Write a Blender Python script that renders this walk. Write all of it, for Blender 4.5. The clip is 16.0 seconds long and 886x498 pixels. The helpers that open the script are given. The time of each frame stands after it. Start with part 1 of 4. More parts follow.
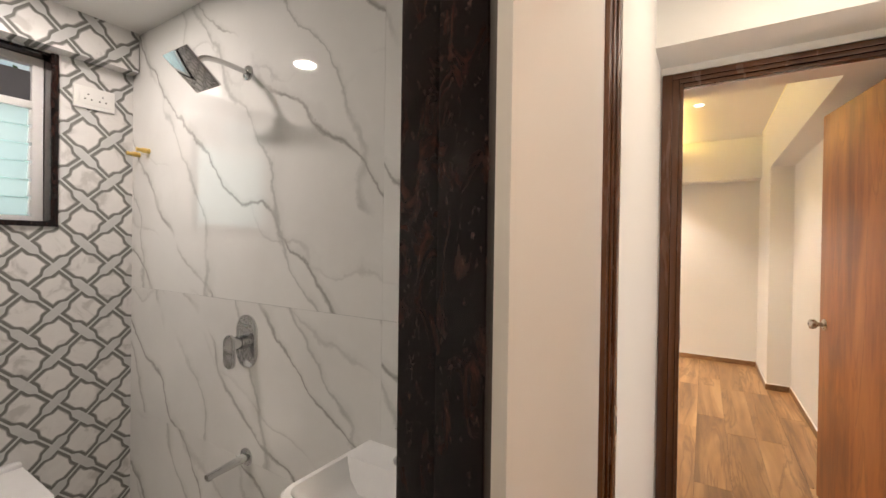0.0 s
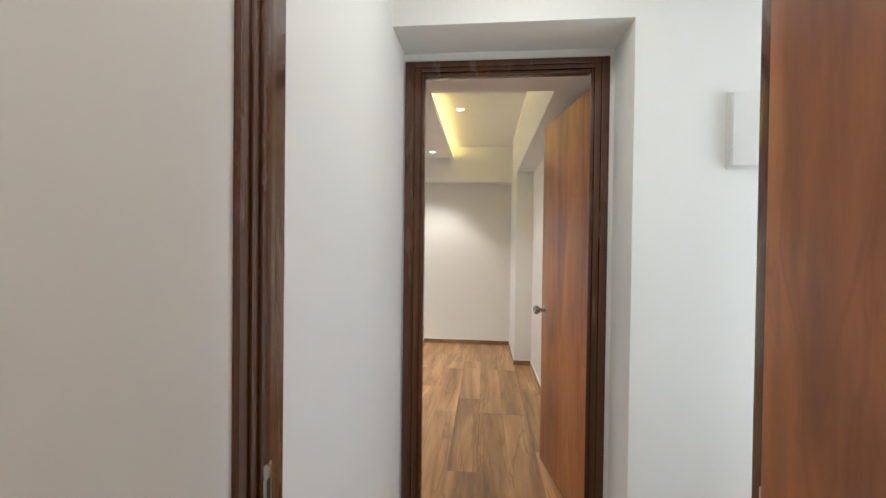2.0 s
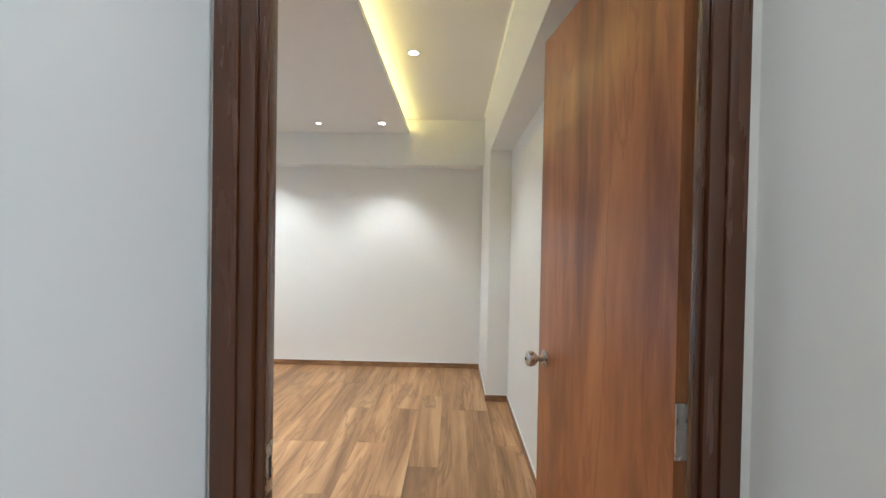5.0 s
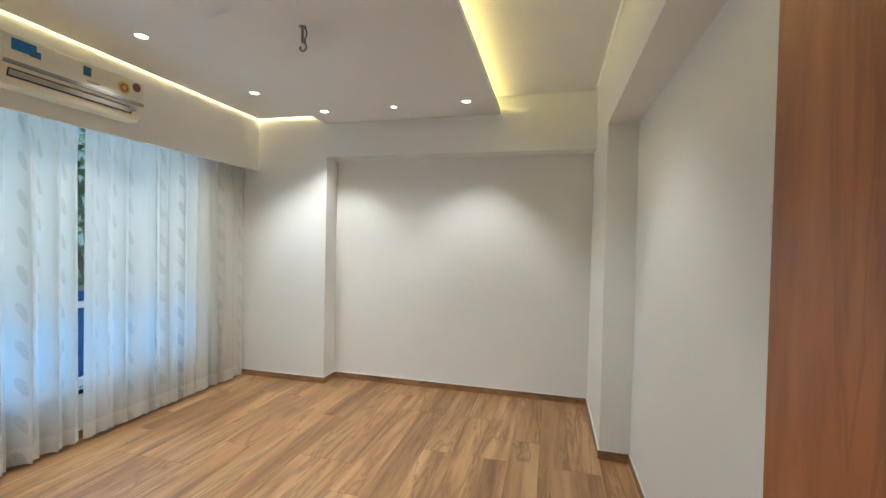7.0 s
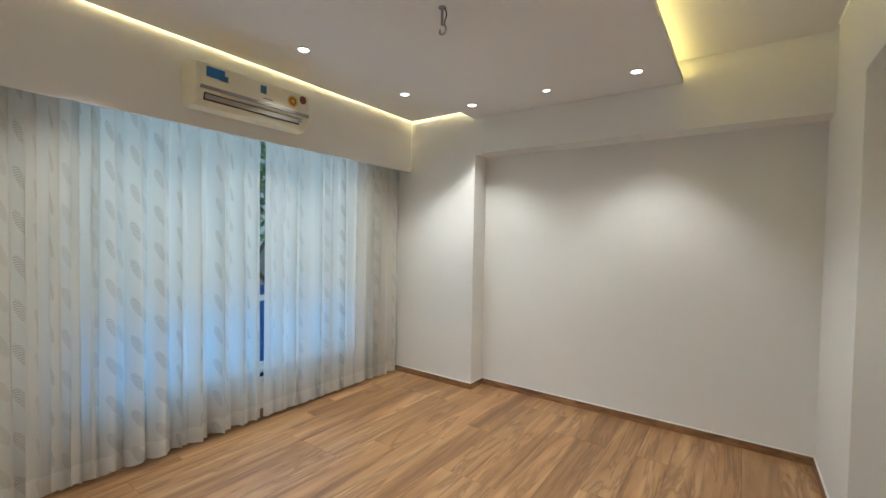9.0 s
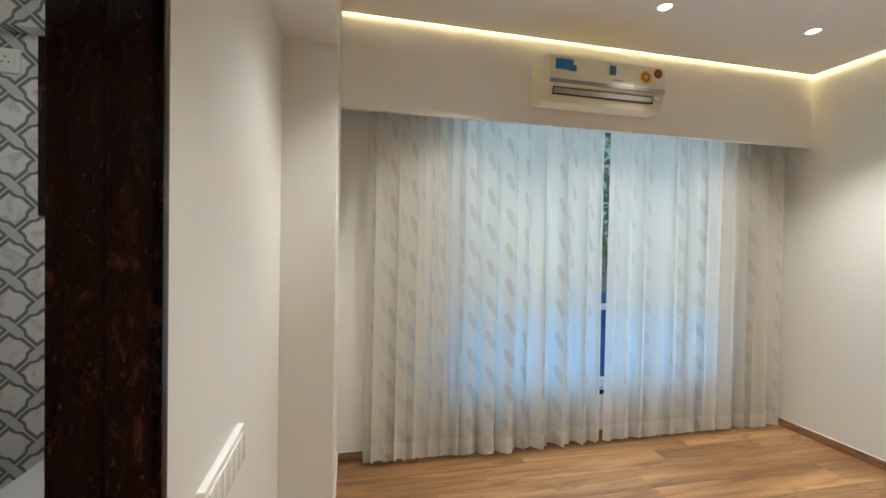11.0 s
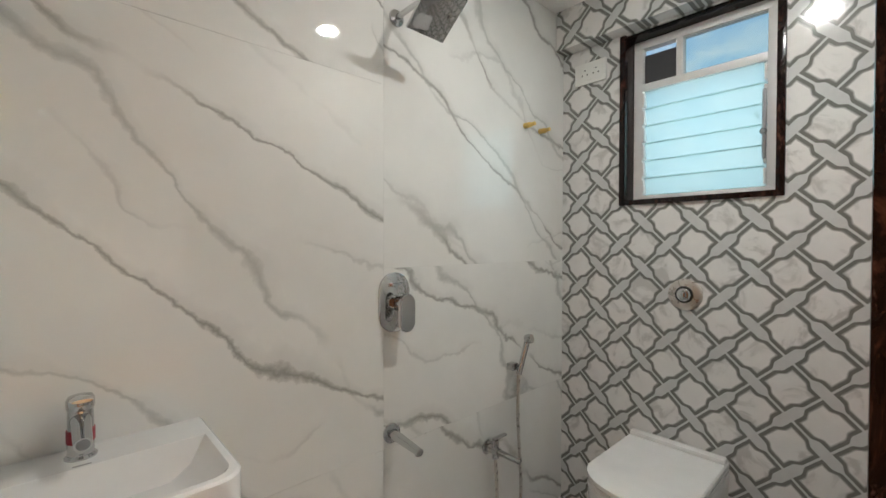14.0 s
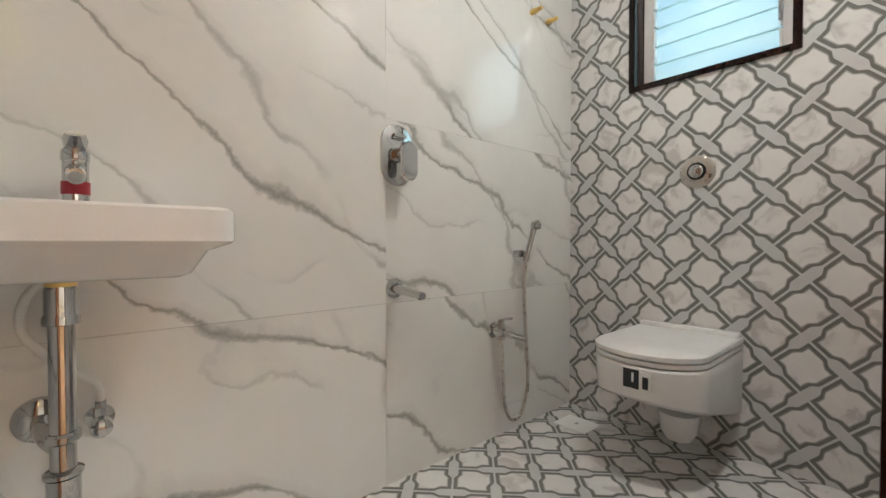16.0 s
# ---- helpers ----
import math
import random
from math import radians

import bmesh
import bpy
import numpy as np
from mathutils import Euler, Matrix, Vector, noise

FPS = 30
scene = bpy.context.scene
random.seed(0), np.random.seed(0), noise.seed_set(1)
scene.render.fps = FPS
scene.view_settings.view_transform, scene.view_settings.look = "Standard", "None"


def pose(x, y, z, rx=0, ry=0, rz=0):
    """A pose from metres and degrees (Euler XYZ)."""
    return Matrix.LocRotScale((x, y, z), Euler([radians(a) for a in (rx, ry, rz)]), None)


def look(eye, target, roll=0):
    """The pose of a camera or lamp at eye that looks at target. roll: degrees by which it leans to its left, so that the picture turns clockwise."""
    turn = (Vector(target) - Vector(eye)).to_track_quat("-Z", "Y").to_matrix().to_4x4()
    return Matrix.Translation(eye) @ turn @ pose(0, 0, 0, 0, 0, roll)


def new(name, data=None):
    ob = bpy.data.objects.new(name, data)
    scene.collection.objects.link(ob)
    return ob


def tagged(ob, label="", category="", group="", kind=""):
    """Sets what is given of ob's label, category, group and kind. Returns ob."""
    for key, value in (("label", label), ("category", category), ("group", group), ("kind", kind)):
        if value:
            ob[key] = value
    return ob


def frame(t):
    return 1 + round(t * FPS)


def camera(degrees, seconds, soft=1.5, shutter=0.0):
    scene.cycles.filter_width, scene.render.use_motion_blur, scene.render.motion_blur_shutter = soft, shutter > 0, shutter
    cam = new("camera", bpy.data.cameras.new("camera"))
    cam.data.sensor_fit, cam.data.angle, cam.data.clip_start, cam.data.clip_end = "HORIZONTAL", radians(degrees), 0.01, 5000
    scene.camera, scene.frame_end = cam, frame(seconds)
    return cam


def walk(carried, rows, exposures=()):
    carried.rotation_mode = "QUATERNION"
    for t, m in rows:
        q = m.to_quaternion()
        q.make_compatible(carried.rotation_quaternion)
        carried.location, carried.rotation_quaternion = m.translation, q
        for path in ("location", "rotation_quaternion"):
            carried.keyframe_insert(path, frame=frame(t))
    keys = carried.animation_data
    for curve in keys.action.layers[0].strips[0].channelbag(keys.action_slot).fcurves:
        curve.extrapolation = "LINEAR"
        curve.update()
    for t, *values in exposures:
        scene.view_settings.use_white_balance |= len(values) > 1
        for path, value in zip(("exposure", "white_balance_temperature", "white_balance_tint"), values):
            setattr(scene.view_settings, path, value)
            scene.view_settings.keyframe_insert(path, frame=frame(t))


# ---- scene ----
cam = camera(93.1, 16.0)
PATH = [
    (0, (0.404, 0.915, 1.392), (-0.654, 2.612, 1.377), 0.8),
    (0.5, (0.493, 0.956, 1.395), (-0.322, 2.783, 1.37), 0.9),
    (1, (0.551, 1.046, 1.39), (-0.015, 2.964, 1.369), 0.7),
    (1.5, (0.577, 1.186, 1.395), (0.223, 3.155, 1.372), 0.5),
    (2, (0.587, 1.29, 1.396), (0.391, 3.28, 1.371), 0.7),
    (2.5, (0.551, 1.43, 1.393), (0.458, 3.427, 1.376), 0.8),
    (3, (0.555, 1.611, 1.411), (0.511, 3.611, 1.381), 0.8),
    (3.2, (0.578, 1.7, 1.41), (0.539, 3.7, 1.374), 1.0),
    (5.3, (0.651, 2.613, 1.39), (0.599, 4.613, 1.369), 1.0),
    (5.5, (0.667, 2.704, 1.388), (0.595, 4.702, 1.373), 1.1),
    (6, (0.678, 2.914, 1.403), (0.507, 4.906, 1.376), 1.1),
    (6.5, (0.627, 3.114, 1.424), (0.309, 5.089, 1.391), 1.1),
    (7, (0.606, 3.244, 1.426), (0.108, 5.18, 1.39), 1.2),
    (7.5, (0.612, 3.357, 1.432), (-0.075, 5.235, 1.397), 1.3),
    (8, (0.609, 3.447, 1.428), (-0.245, 5.255, 1.394), 1.2),
    (8.2, (0.604, 3.471, 1.438), (-0.311, 5.249, 1.396), 1.1),
    (10.3, (0.234, 3.651, 1.427), (-1.445, 4.735, 1.372), 1.4),
    (10.5, (0.188, 3.652, 1.429), (-1.582, 4.582, 1.371), 1.3),
    (11, (0.097, 3.656, 1.377), (-1.853, 4.099, 1.34), 1.1),
    (11.5, (-0.008, 3.562, 1.369), (-2.004, 3.434, 1.329), -0.3),
    (12, (-0.056, 3.436, 1.369), (-1.958, 2.818, 1.324), -0.4),
    (12.5, (-0.089, 3.352, 1.366), (-1.824, 2.359, 1.327), -0.1),
    (13, (-0.125, 3.287, 1.345), (-1.692, 2.045, 1.313), -0.0),
    (13.5, (-0.154, 3.255, 1.312), (-1.588, 1.861, 1.282), -0.0),
    (14, (-0.143, 3.231, 1.285), (-1.502, 1.764, 1.254), 0.1),
    (14.5, (-0.152, 3.218, 1.228), (-1.485, 1.727, 1.204), 0.0),
    (15, (-0.173, 3.214, 1.094), (-1.498, 1.716, 1.069), -0.0),
    (15.5, (-0.183, 3.230, 0.918), (-1.498, 1.725, 0.885), -0.0),
    (16, (-0.175, 3.236, 0.802), (-1.494, 1.733, 0.766), 0.0),
]
EXPOSURES = [(0, 0.6, 8000, 18), (0.5, 0.5, 7300, 15), (1.5, 0.3, 6300, 7), (2.5, 0.18, 6200, 8), (5.5, 0.25, 5600, 4), (6.0, 0.25, 5600, 4), (6.5, 0.1, 5750, 4), (8, -0.33, 6000, 5),
             (10.5, -0.22, 6050, 6), (11.5, 0.0, 6800, 8), (12.5, 0.42, 6700, 8), (14.5, 0.68, 6500, 10), (16, 0.92, 6700, 11)]
walk(cam, [(t, look(eye, target, roll)) for t, eye, target, roll in PATH], EXPOSURES)

# ---- world, sun, lamps ----
world = bpy.data.worlds.new("sky")
scene.world = world
world.use_nodes = True
wn = world.node_tree.nodes
sky = wn.new("ShaderNodeTexSky")
sky.sky_type, sky.sun_disc = "NISHITA", False
sky.sun_elevation, sky.sun_rotation = radians(54), radians(185)
world.node_tree.links.new(sky.outputs[0], wn["Background"].inputs[0])
wn["Background"].inputs[1].default_value = 0.15
sun = new("sun", bpy.data.lights.new("sun", "SUN"))
sun.data.energy, sun.data.angle, sun.data.color = 2.2, radians(0.6), (1.0, 0.95, 0.88)
sun.matrix_world = look((-0.5, -5, 7), (0, 0, 0))


def spot(x, y, z, watts, colour, degrees=100, blend=0.7, size=0.03, tilt=(0, 0)):
    lamp = new("lamp", bpy.data.lights.new("lamp", "SPOT"))
    lamp.data.energy, lamp.data.color, lamp.data.spot_size = watts, colour, radians(degrees)
    lamp.data.spot_blend, lamp.data.shadow_soft_size = blend, size
    lamp.matrix_world = look((x, y, z), (x + tilt[0], y + tilt[1], z - 1))
    return lamp


WHITE = (1.0, 0.95, 0.88)
# bedroom downlights: x, y, z, watts
DOWN = [(-1.363, 6.59, 2.555, 22), (-0.71, 6.59, 2.555, 4), (-0.08, 6.565, 2.555, 22),
        (-1.817, 6.255, 2.63, 24), (-1.82, 5.26, 2.63, 24), (-1.82, 4.27, 2.63, 24), (0.34, 5.37, 2.70, 20),
        # two unseen lamps, added opposite the north row to brighten the south wall
        (-1.363, 3.95, 2.555, 16), (-0.08, 3.97, 2.555, 16)]
for lx, ly, lz, lw in DOWN:
    spot(lx, ly, lz - 0.012, lw * 2.6, WHITE, 96, 0.6, 0.02)
# bathrooms; the lobby and passage lamps are unseen, added to light the walls there
LAMP_ENSUITE, LAMP_GUEST = (-1.2, 2.98), (-1.5, 1.25)
COOL = (0.97, 0.965, 0.93)
for lx, ly, lz, lw, lc in ((*LAMP_ENSUITE, 2.388, 6.4, COOL), (*LAMP_GUEST, 2.388, 8.2, (0.92, 0.94, 1.0)), (0.74, 2.42, 2.538, 3.8, WHITE), (0.66, 1.0, 2.538, 7, WHITE)):
    lamp = new("lamp", bpy.data.lights.new("lamp", "AREA"))
    lamp.data.shape, lamp.data.size, lamp.data.energy, lamp.data.color = "DISK", 0.10, lw, lc
    lamp.matrix_world = look((lx, ly, lz), (lx, ly, 0))


def window_light(eye, target, sx, sy, watts, colour):
    lamp = new("window_daylight", bpy.data.lights.new("window_daylight", "AREA"))
    lamp.data.shape, lamp.data.size, lamp.data.size_y = "RECTANGLE", sx, sy
    lamp.data.energy, lamp.data.color = watts, colour
    lamp.matrix_world = look(eye, target)
    return lamp


window_light((-2.60, 5.32, 1.57), (0, 5.32, 1.57), 1.96, 1.22, 12, (0.52, 0.76, 1.0))
window_light((-2.60, 5.32, 0.65), (0, 5.32, 0.65), 1.96, 0.50, 8, (0.20, 0.52, 1.0))
# lobby lamp, added in an unseen opening for daylight from the living room
window_light((2.66, 1.5, 1.4), (0, 2.4, 1.4), 2.2, 1.8, 52, (0.90, 0.95, 1.0))
for wy in (1.29, 2.672):
    window_light((-2.17, wy, 1.74), (0, wy, 1.6), 0.44, 0.44, 0.45, (0.74, 0.90, 1.0))


# ---- materials ----
class Nodes:
    """A short hand for building one node material."""

    def __init__(self, name, rough=0.5, metal=0.0, colour=(0.8, 0.8, 0.8)):
        self.mat = bpy.data.materials.new(name)
        self.mat.use_nodes = True
        self.tree = self.mat.node_tree
        self.bsdf = self.tree.nodes["Principled BSDF"]
        self.put("Roughness", rough), self.put("Metallic", metal), self.put("Base Color", (*colour, 1))

    def node(self, kind, **values):
        n = self.tree.nodes.new("ShaderNode" + kind)
        for key, value in values.items():
            n.inputs[key.replace("_", " ")].default_value = value
        return n

    def link(self, a, b):
        self.tree.links.new(a, b)

    def put(self, name, value):
        if isinstance(value, bpy.types.NodeSocket):
            self.link(value, self.bsdf.inputs[name])
        else:
            self.bsdf.inputs[name].default_value = value

    def math(self, op, a, b=0.0, c=None):
        n = self.tree.nodes.new("ShaderNodeMath")
        n.operation = op
        for i, v in enumerate((a, b) if c is None else (a, b, c)):
            if isinstance(v, bpy.types.NodeSocket):
                self.link(v, n.inputs[i])
            else:
                n.inputs[i].default_value = v
        return n.outputs[0]

    def place(self, shift=False):
        """World position, with a shift of its own for each object where asked."""
        pos = self.tree.nodes.new("ShaderNodeNewGeometry").outputs["Position"]
        if not shift:
            return pos
        info = self.tree.nodes.new("ShaderNodeObjectInfo").outputs["Random"]
        mul = self.tree.nodes.new("ShaderNodeVectorMath")
        mul.operation = "MULTIPLY_ADD"
        comb = self.tree.nodes.new("ShaderNodeCombineXYZ")
        for i in range(3):
            self.link(info, comb.inputs[i])
        self.link(comb.outputs[0], mul.inputs[0])
        mul.inputs[1].default_value = (37.0, 53.0, 71.0)
        self.link(pos, mul.inputs[2])
        return mul.outputs[0]

    def scaled(self, vec, scale=(1, 1, 1), turn=(0, 0, 0)):
        n = self.tree.nodes.new("ShaderNodeMapping")
        n.inputs["Scale"].default_value = scale
        n.inputs["Rotation"].default_value = [radians(a) for a in turn]
        self.link(vec, n.inputs["Vector"])
        return n.outputs[0]

    def noise(self, vec, scale, detail=4.0, rough=0.55, warp=0.0):
        n = self.node("TexNoise", Scale=scale, Detail=detail, Roughness=rough, Distortion=warp)
        self.link(vec, n.inputs["Vector"])
        return n.outputs[0]

    def ramp(self, value, *stops):
        n = self.tree.nodes.new("ShaderNodeValToRGB")
        el = n.color_ramp.elements
        while len(el) < len(stops):
            el.new(0.5)
        for e, (at, col) in zip(el, stops):
            e.position = at
            e.color = (*col, 1) if len(col) == 3 else col
        self.link(value, n.inputs[0])
        return n.outputs[0]

    def mix(self, fac, a, b):
        n = self.tree.nodes.new("ShaderNodeMix")
        n.data_type = "RGBA"
        for s, v in ((n.inputs[0], fac), (n.inputs[6], a), (n.inputs[7], b)):
            if isinstance(v, bpy.types.NodeSocket):
                self.link(v, s)
            else:
                s.default_value = (*v, 1) if isinstance(v, tuple) and len(v) == 3 else v
        return n.outputs[2]

    def bump(self, height, strength=0.2, distance=0.002):
        n = self.node("Bump", Strength=strength, Distance=distance)
        self.link(height, n.inputs["Height"])
        self.link(n.outputs[0], self.bsdf.inputs["Normal"])


def paint(name, colour, rough=0.62, waves=0.35):
    m = Nodes(name, rough)
    p = m.place()
    m.put("Base Color", m.mix(m.noise(p, 1.3, 3), tuple(c * 0.965 for c in colour), tuple(min(c * 1.02, 0.93) for c in colour)))
    h = m.math("ADD", m.noise(p, 5.0, 3), m.math("MULTIPLY", m.noise(p, 160.0, 2), 0.06))
    m.bump(h, waves, 0.004)
    return m.mat


def wood(name, dark, mid, light, grain=(1, 1, 1), scale=9.0, rough=0.35, shift=True, coat=0.0, streak=0.5):
    m = Nodes(name, rough)
    p = m.scaled(m.place(shift), grain)
    broad = m.noise(p, scale * 0.45, 3, 0.5, 1.3)
    fine = m.noise(p, scale * 3.0, 5, 0.6, 0.3)
    base = m.ramp(m.math("ADD", m.math("MULTIPLY", broad, 0.72), m.math("MULTIPLY", fine, 0.28)), (0.34, dark), (0.5, mid), (0.66, light))
    line = m.ramp(m.math("ABSOLUTE", m.math("SUBTRACT", m.noise(p, scale * 0.6, 4, 0.6, 1.2), 0.5)), (0.0, (1, 1, 1)), (0.035, (0, 0, 0)))
    base = m.mix(m.math("MULTIPLY", line, streak), base, dark)
    if shift:
        info = m.tree.nodes.new("ShaderNodeObjectInfo").outputs["Random"]
        hue = m.node("HueSaturation")
        m.link(m.math("MULTIPLY_ADD", info, 0.24, 0.88), hue.inputs["Value"])
        m.link(base, hue.inputs["Color"])
        base = hue.outputs[0]
    m.put("Base Color", base)
    m.put("Roughness", m.math("MULTIPLY_ADD", fine, 0.16, rough - 0.08))
    m.put("Coat Weight", coat)
    m.bump(fine, 0.12, 0.001)
    return m.mat


def marble(name, slant, phase):
    """Polished marble tile, each with its own cut of the stone; the veins fall at the given slant."""
    m = Nodes(name, 0.04)
    p = m.place(True)
    clouds = m.noise(p, 1.4, 5, 0.6)
    base = m.ramp(clouds, (0.3, (0.72, 0.715, 0.69)), (0.55, (0.80, 0.80, 0.775)), (0.8, (0.845, 0.845, 0.82)))

    def vein(turn, per_metre, width, wander, seed, low, high):
        """Long wandering lines, set slantwise, that swell, thin out and break off: core and soft edge."""
        v = m.scaled(p, (1, 1, 1), (0, turn, 0))
        v.node.inputs["Location"].default_value = (seed, seed * 1.7, seed * 0.3)
        sep = m.tree.nodes.new("ShaderNodeSeparateXYZ")
        m.link(v, sep.inputs[0])
        ragged = m.math("MULTIPLY", m.noise(v, 6.0, 8, 0.62), 0.26)
        sway = m.math("ADD", m.math("MULTIPLY", m.noise(v, 1.2, 2), wander), ragged)
        c = m.math("FRACT", m.math("ADD", m.math("MULTIPLY", sep.outputs[2], per_metre), sway))
        n = m.math("SUBTRACT", c, 0.5)
        swell = m.math("POWER", m.noise(v, 3.6, 4, 0.6), 2.6)
        w = m.math("MULTIPLY_ADD", swell, width, 0.004)
        core = m.math("POWER", m.math("MAXIMUM", m.math("SUBTRACT", 1.0, m.math("DIVIDE", m.math("ABSOLUTE", n), w)), 0.0), 0.7)
        # the soft edge lies on one side of the line, as stain in the stone
        side = m.math("ABSOLUTE", m.math("ADD", n, m.math("MULTIPLY", w, -1.1)))
        edge = m.math("MAXIMUM", m.math("SUBTRACT", 1.0, m.math("DIVIDE", side, m.math("MULTIPLY", w, 2.6))), 0.0)
        keep = m.ramp(m.noise(v, 1.7, 3), (low, (0, 0, 0)), (high, (1, 1, 1)))
        return m.math("MULTIPLY", core, keep), m.math("MULTIPLY", edge, keep)

    for turn, rate, width, wander, seed, low, high, deep, colour in (
            (slant, 2.4, 0.13, 1.3, phase, 0.31, 0.44, 0.85, (0.28, 0.275, 0.255)),
            (slant * 1.45, 2.3, 0.13, 1.5, phase + 8.6, 0.40, 0.52, 0.7, (0.42, 0.43, 0.41)),
            (slant * 0.55, 1.9, 0.09, 2.2, phase + 17.3, 0.47, 0.58, 0.45, (0.46, 0.455, 0.44))):
        core, edge = vein(turn, rate, width, wander, seed, low, high)
        base = m.mix(m.math("MULTIPLY", edge, deep * 0.42), base, (0.56, 0.56, 0.535))
        base = m.mix(m.math("MULTIPLY", core, deep), base, colour)
    m.put("Base Color", base)
    m.put("Specular IOR Level", 0.6)
    m.put("Coat Weight", 0.6)
    m.put("Coat Roughness", 0.02)
    return m.mat


def lattice(name, first, second, rough=0.12, a=0.1414, shift=(0.0, 0.0)):
    """Printed tile: woven strips at 45 degrees, with lozenges where they cross."""
    m = Nodes(name, rough)
    pos = m.place()
    sep = m.tree.nodes.new("ShaderNodeSeparateXYZ")
    m.link(pos, sep.inputs[0])
    s, t = m.math("ADD", sep.outputs[first], shift[0]), m.math("ADD", sep.outputs[second], shift[1])
    k = 1 / (a * math.sqrt(2))
    u, v = m.math("MULTIPLY", m.math("ADD", s, t), k), m.math("MULTIPLY", m.math("SUBTRACT", s, t), k)

    def strip(along, across, odd):
        line = m.math("ROUND", across)
        off = m.math("ABSOLUTE", m.math("SUBTRACT", across, line))
        d = m.math("ABSOLUTE", m.math("SUBTRACT", m.math("FLOORED_MODULO", m.math("ADD", m.math("ADD", along, line), 1.0 + odd), 2.0), 1.0))
        bulge = m.tree.nodes.new("ShaderNodeMapRange")
        bulge.interpolation_type = "SMOOTHSTEP"
        m.link(d, bulge.inputs[0])
        for i, x in enumerate((0.25, 0.45, 0.125, 0.026)):
            bulge.inputs[i + 1].default_value = x
        return m.math("SUBTRACT", off, bulge.outputs[0])

    d = m.math("MINIMUM", strip(u, v, 0.0), strip(v, u, 1.0))
    marks = m.ramp(m.noise(pos, 9.0, 4, 0.6, 1.0), (0.36, (0.56, 0.55, 0.53)), (0.46, (0.74, 0.73, 0.71)), (0.7, (0.79, 0.78, 0.76)))
    grey = m.mix(m.noise(pos, 30.0, 4), (0.52, 0.535, 0.53), (0.64, 0.65, 0.635))
    dark = m.mix(m.noise(pos, 40.0, 3), (0.15, 0.15, 0.14), (0.22, 0.22, 0.205))
    soft = m.mix(m.math("GREATER_THAN", d, 0.108), (0.42, 0.415, 0.40), marks)
    body = m.mix(m.math("GREATER_THAN", d, 0.080), dark, soft)
    m.put("Base Color", m.mix(m.math("GREATER_THAN", d, 0.0), grey, body))
    m.put("Coat Weight", 0.25)
    return m.mat


def granite(name):
    m = Nodes(name, 0.12)
    p = m.scaled(m.place(), (1, 1, 0.42), (12, 8, 0))
    base = m.ramp(m.noise(p, 24, 6, 0.7, 1.4), (0.42, (0.006, 0.004, 0.004)), (0.55, (0.020, 0.009, 0.007)), (0.64, (0.075, 0.030, 0.022)), (0.76, (0.10, 0.042, 0.030)))
    patch = m.ramp(m.noise(p, 5.0, 3), (0.42, (0.25, 0.25, 0.25)), (0.62, (1, 1, 1)))
    base = m.mix(patch, (0.008, 0.005, 0.005), base)
    fleck = m.ramp(m.noise(p, 120, 4, 0.7), (0.62, (0, 0, 0)), (0.72, (1, 1, 1)))
    m.put("Base Color", m.mix(m.math("MULTIPLY", fleck, 0.30), base, (0.24, 0.15, 0.13)))
    m.put("Specular IOR Level", 0.3)
    return m.mat


def plain(name, colour, rough=0.4, metal=0.0, grain=0.0):
    m = Nodes(name, rough, metal, colour)
    p = m.place()
    m.put("Base Color", m.mix(m.noise(p, 14, 3), tuple(c * 0.94 for c in colour), tuple(min(1, c * 1.03) for c in colour)))
    m.put("Roughness", m.math("MULTIPLY_ADD", m.noise(p, 60, 3), 0.08, max(rough - 0.04, 0.02)))
    if grain:
        m.bump(m.noise(p, 220, 3), grain, 0.001)
    return m.mat


def glow(name, colour, strength):
    m = Nodes(name, 0.5, 0, colour)
    m.put("Emission Color", (*colour, 1)), m.put("Emission Strength", strength)
    return m.mat


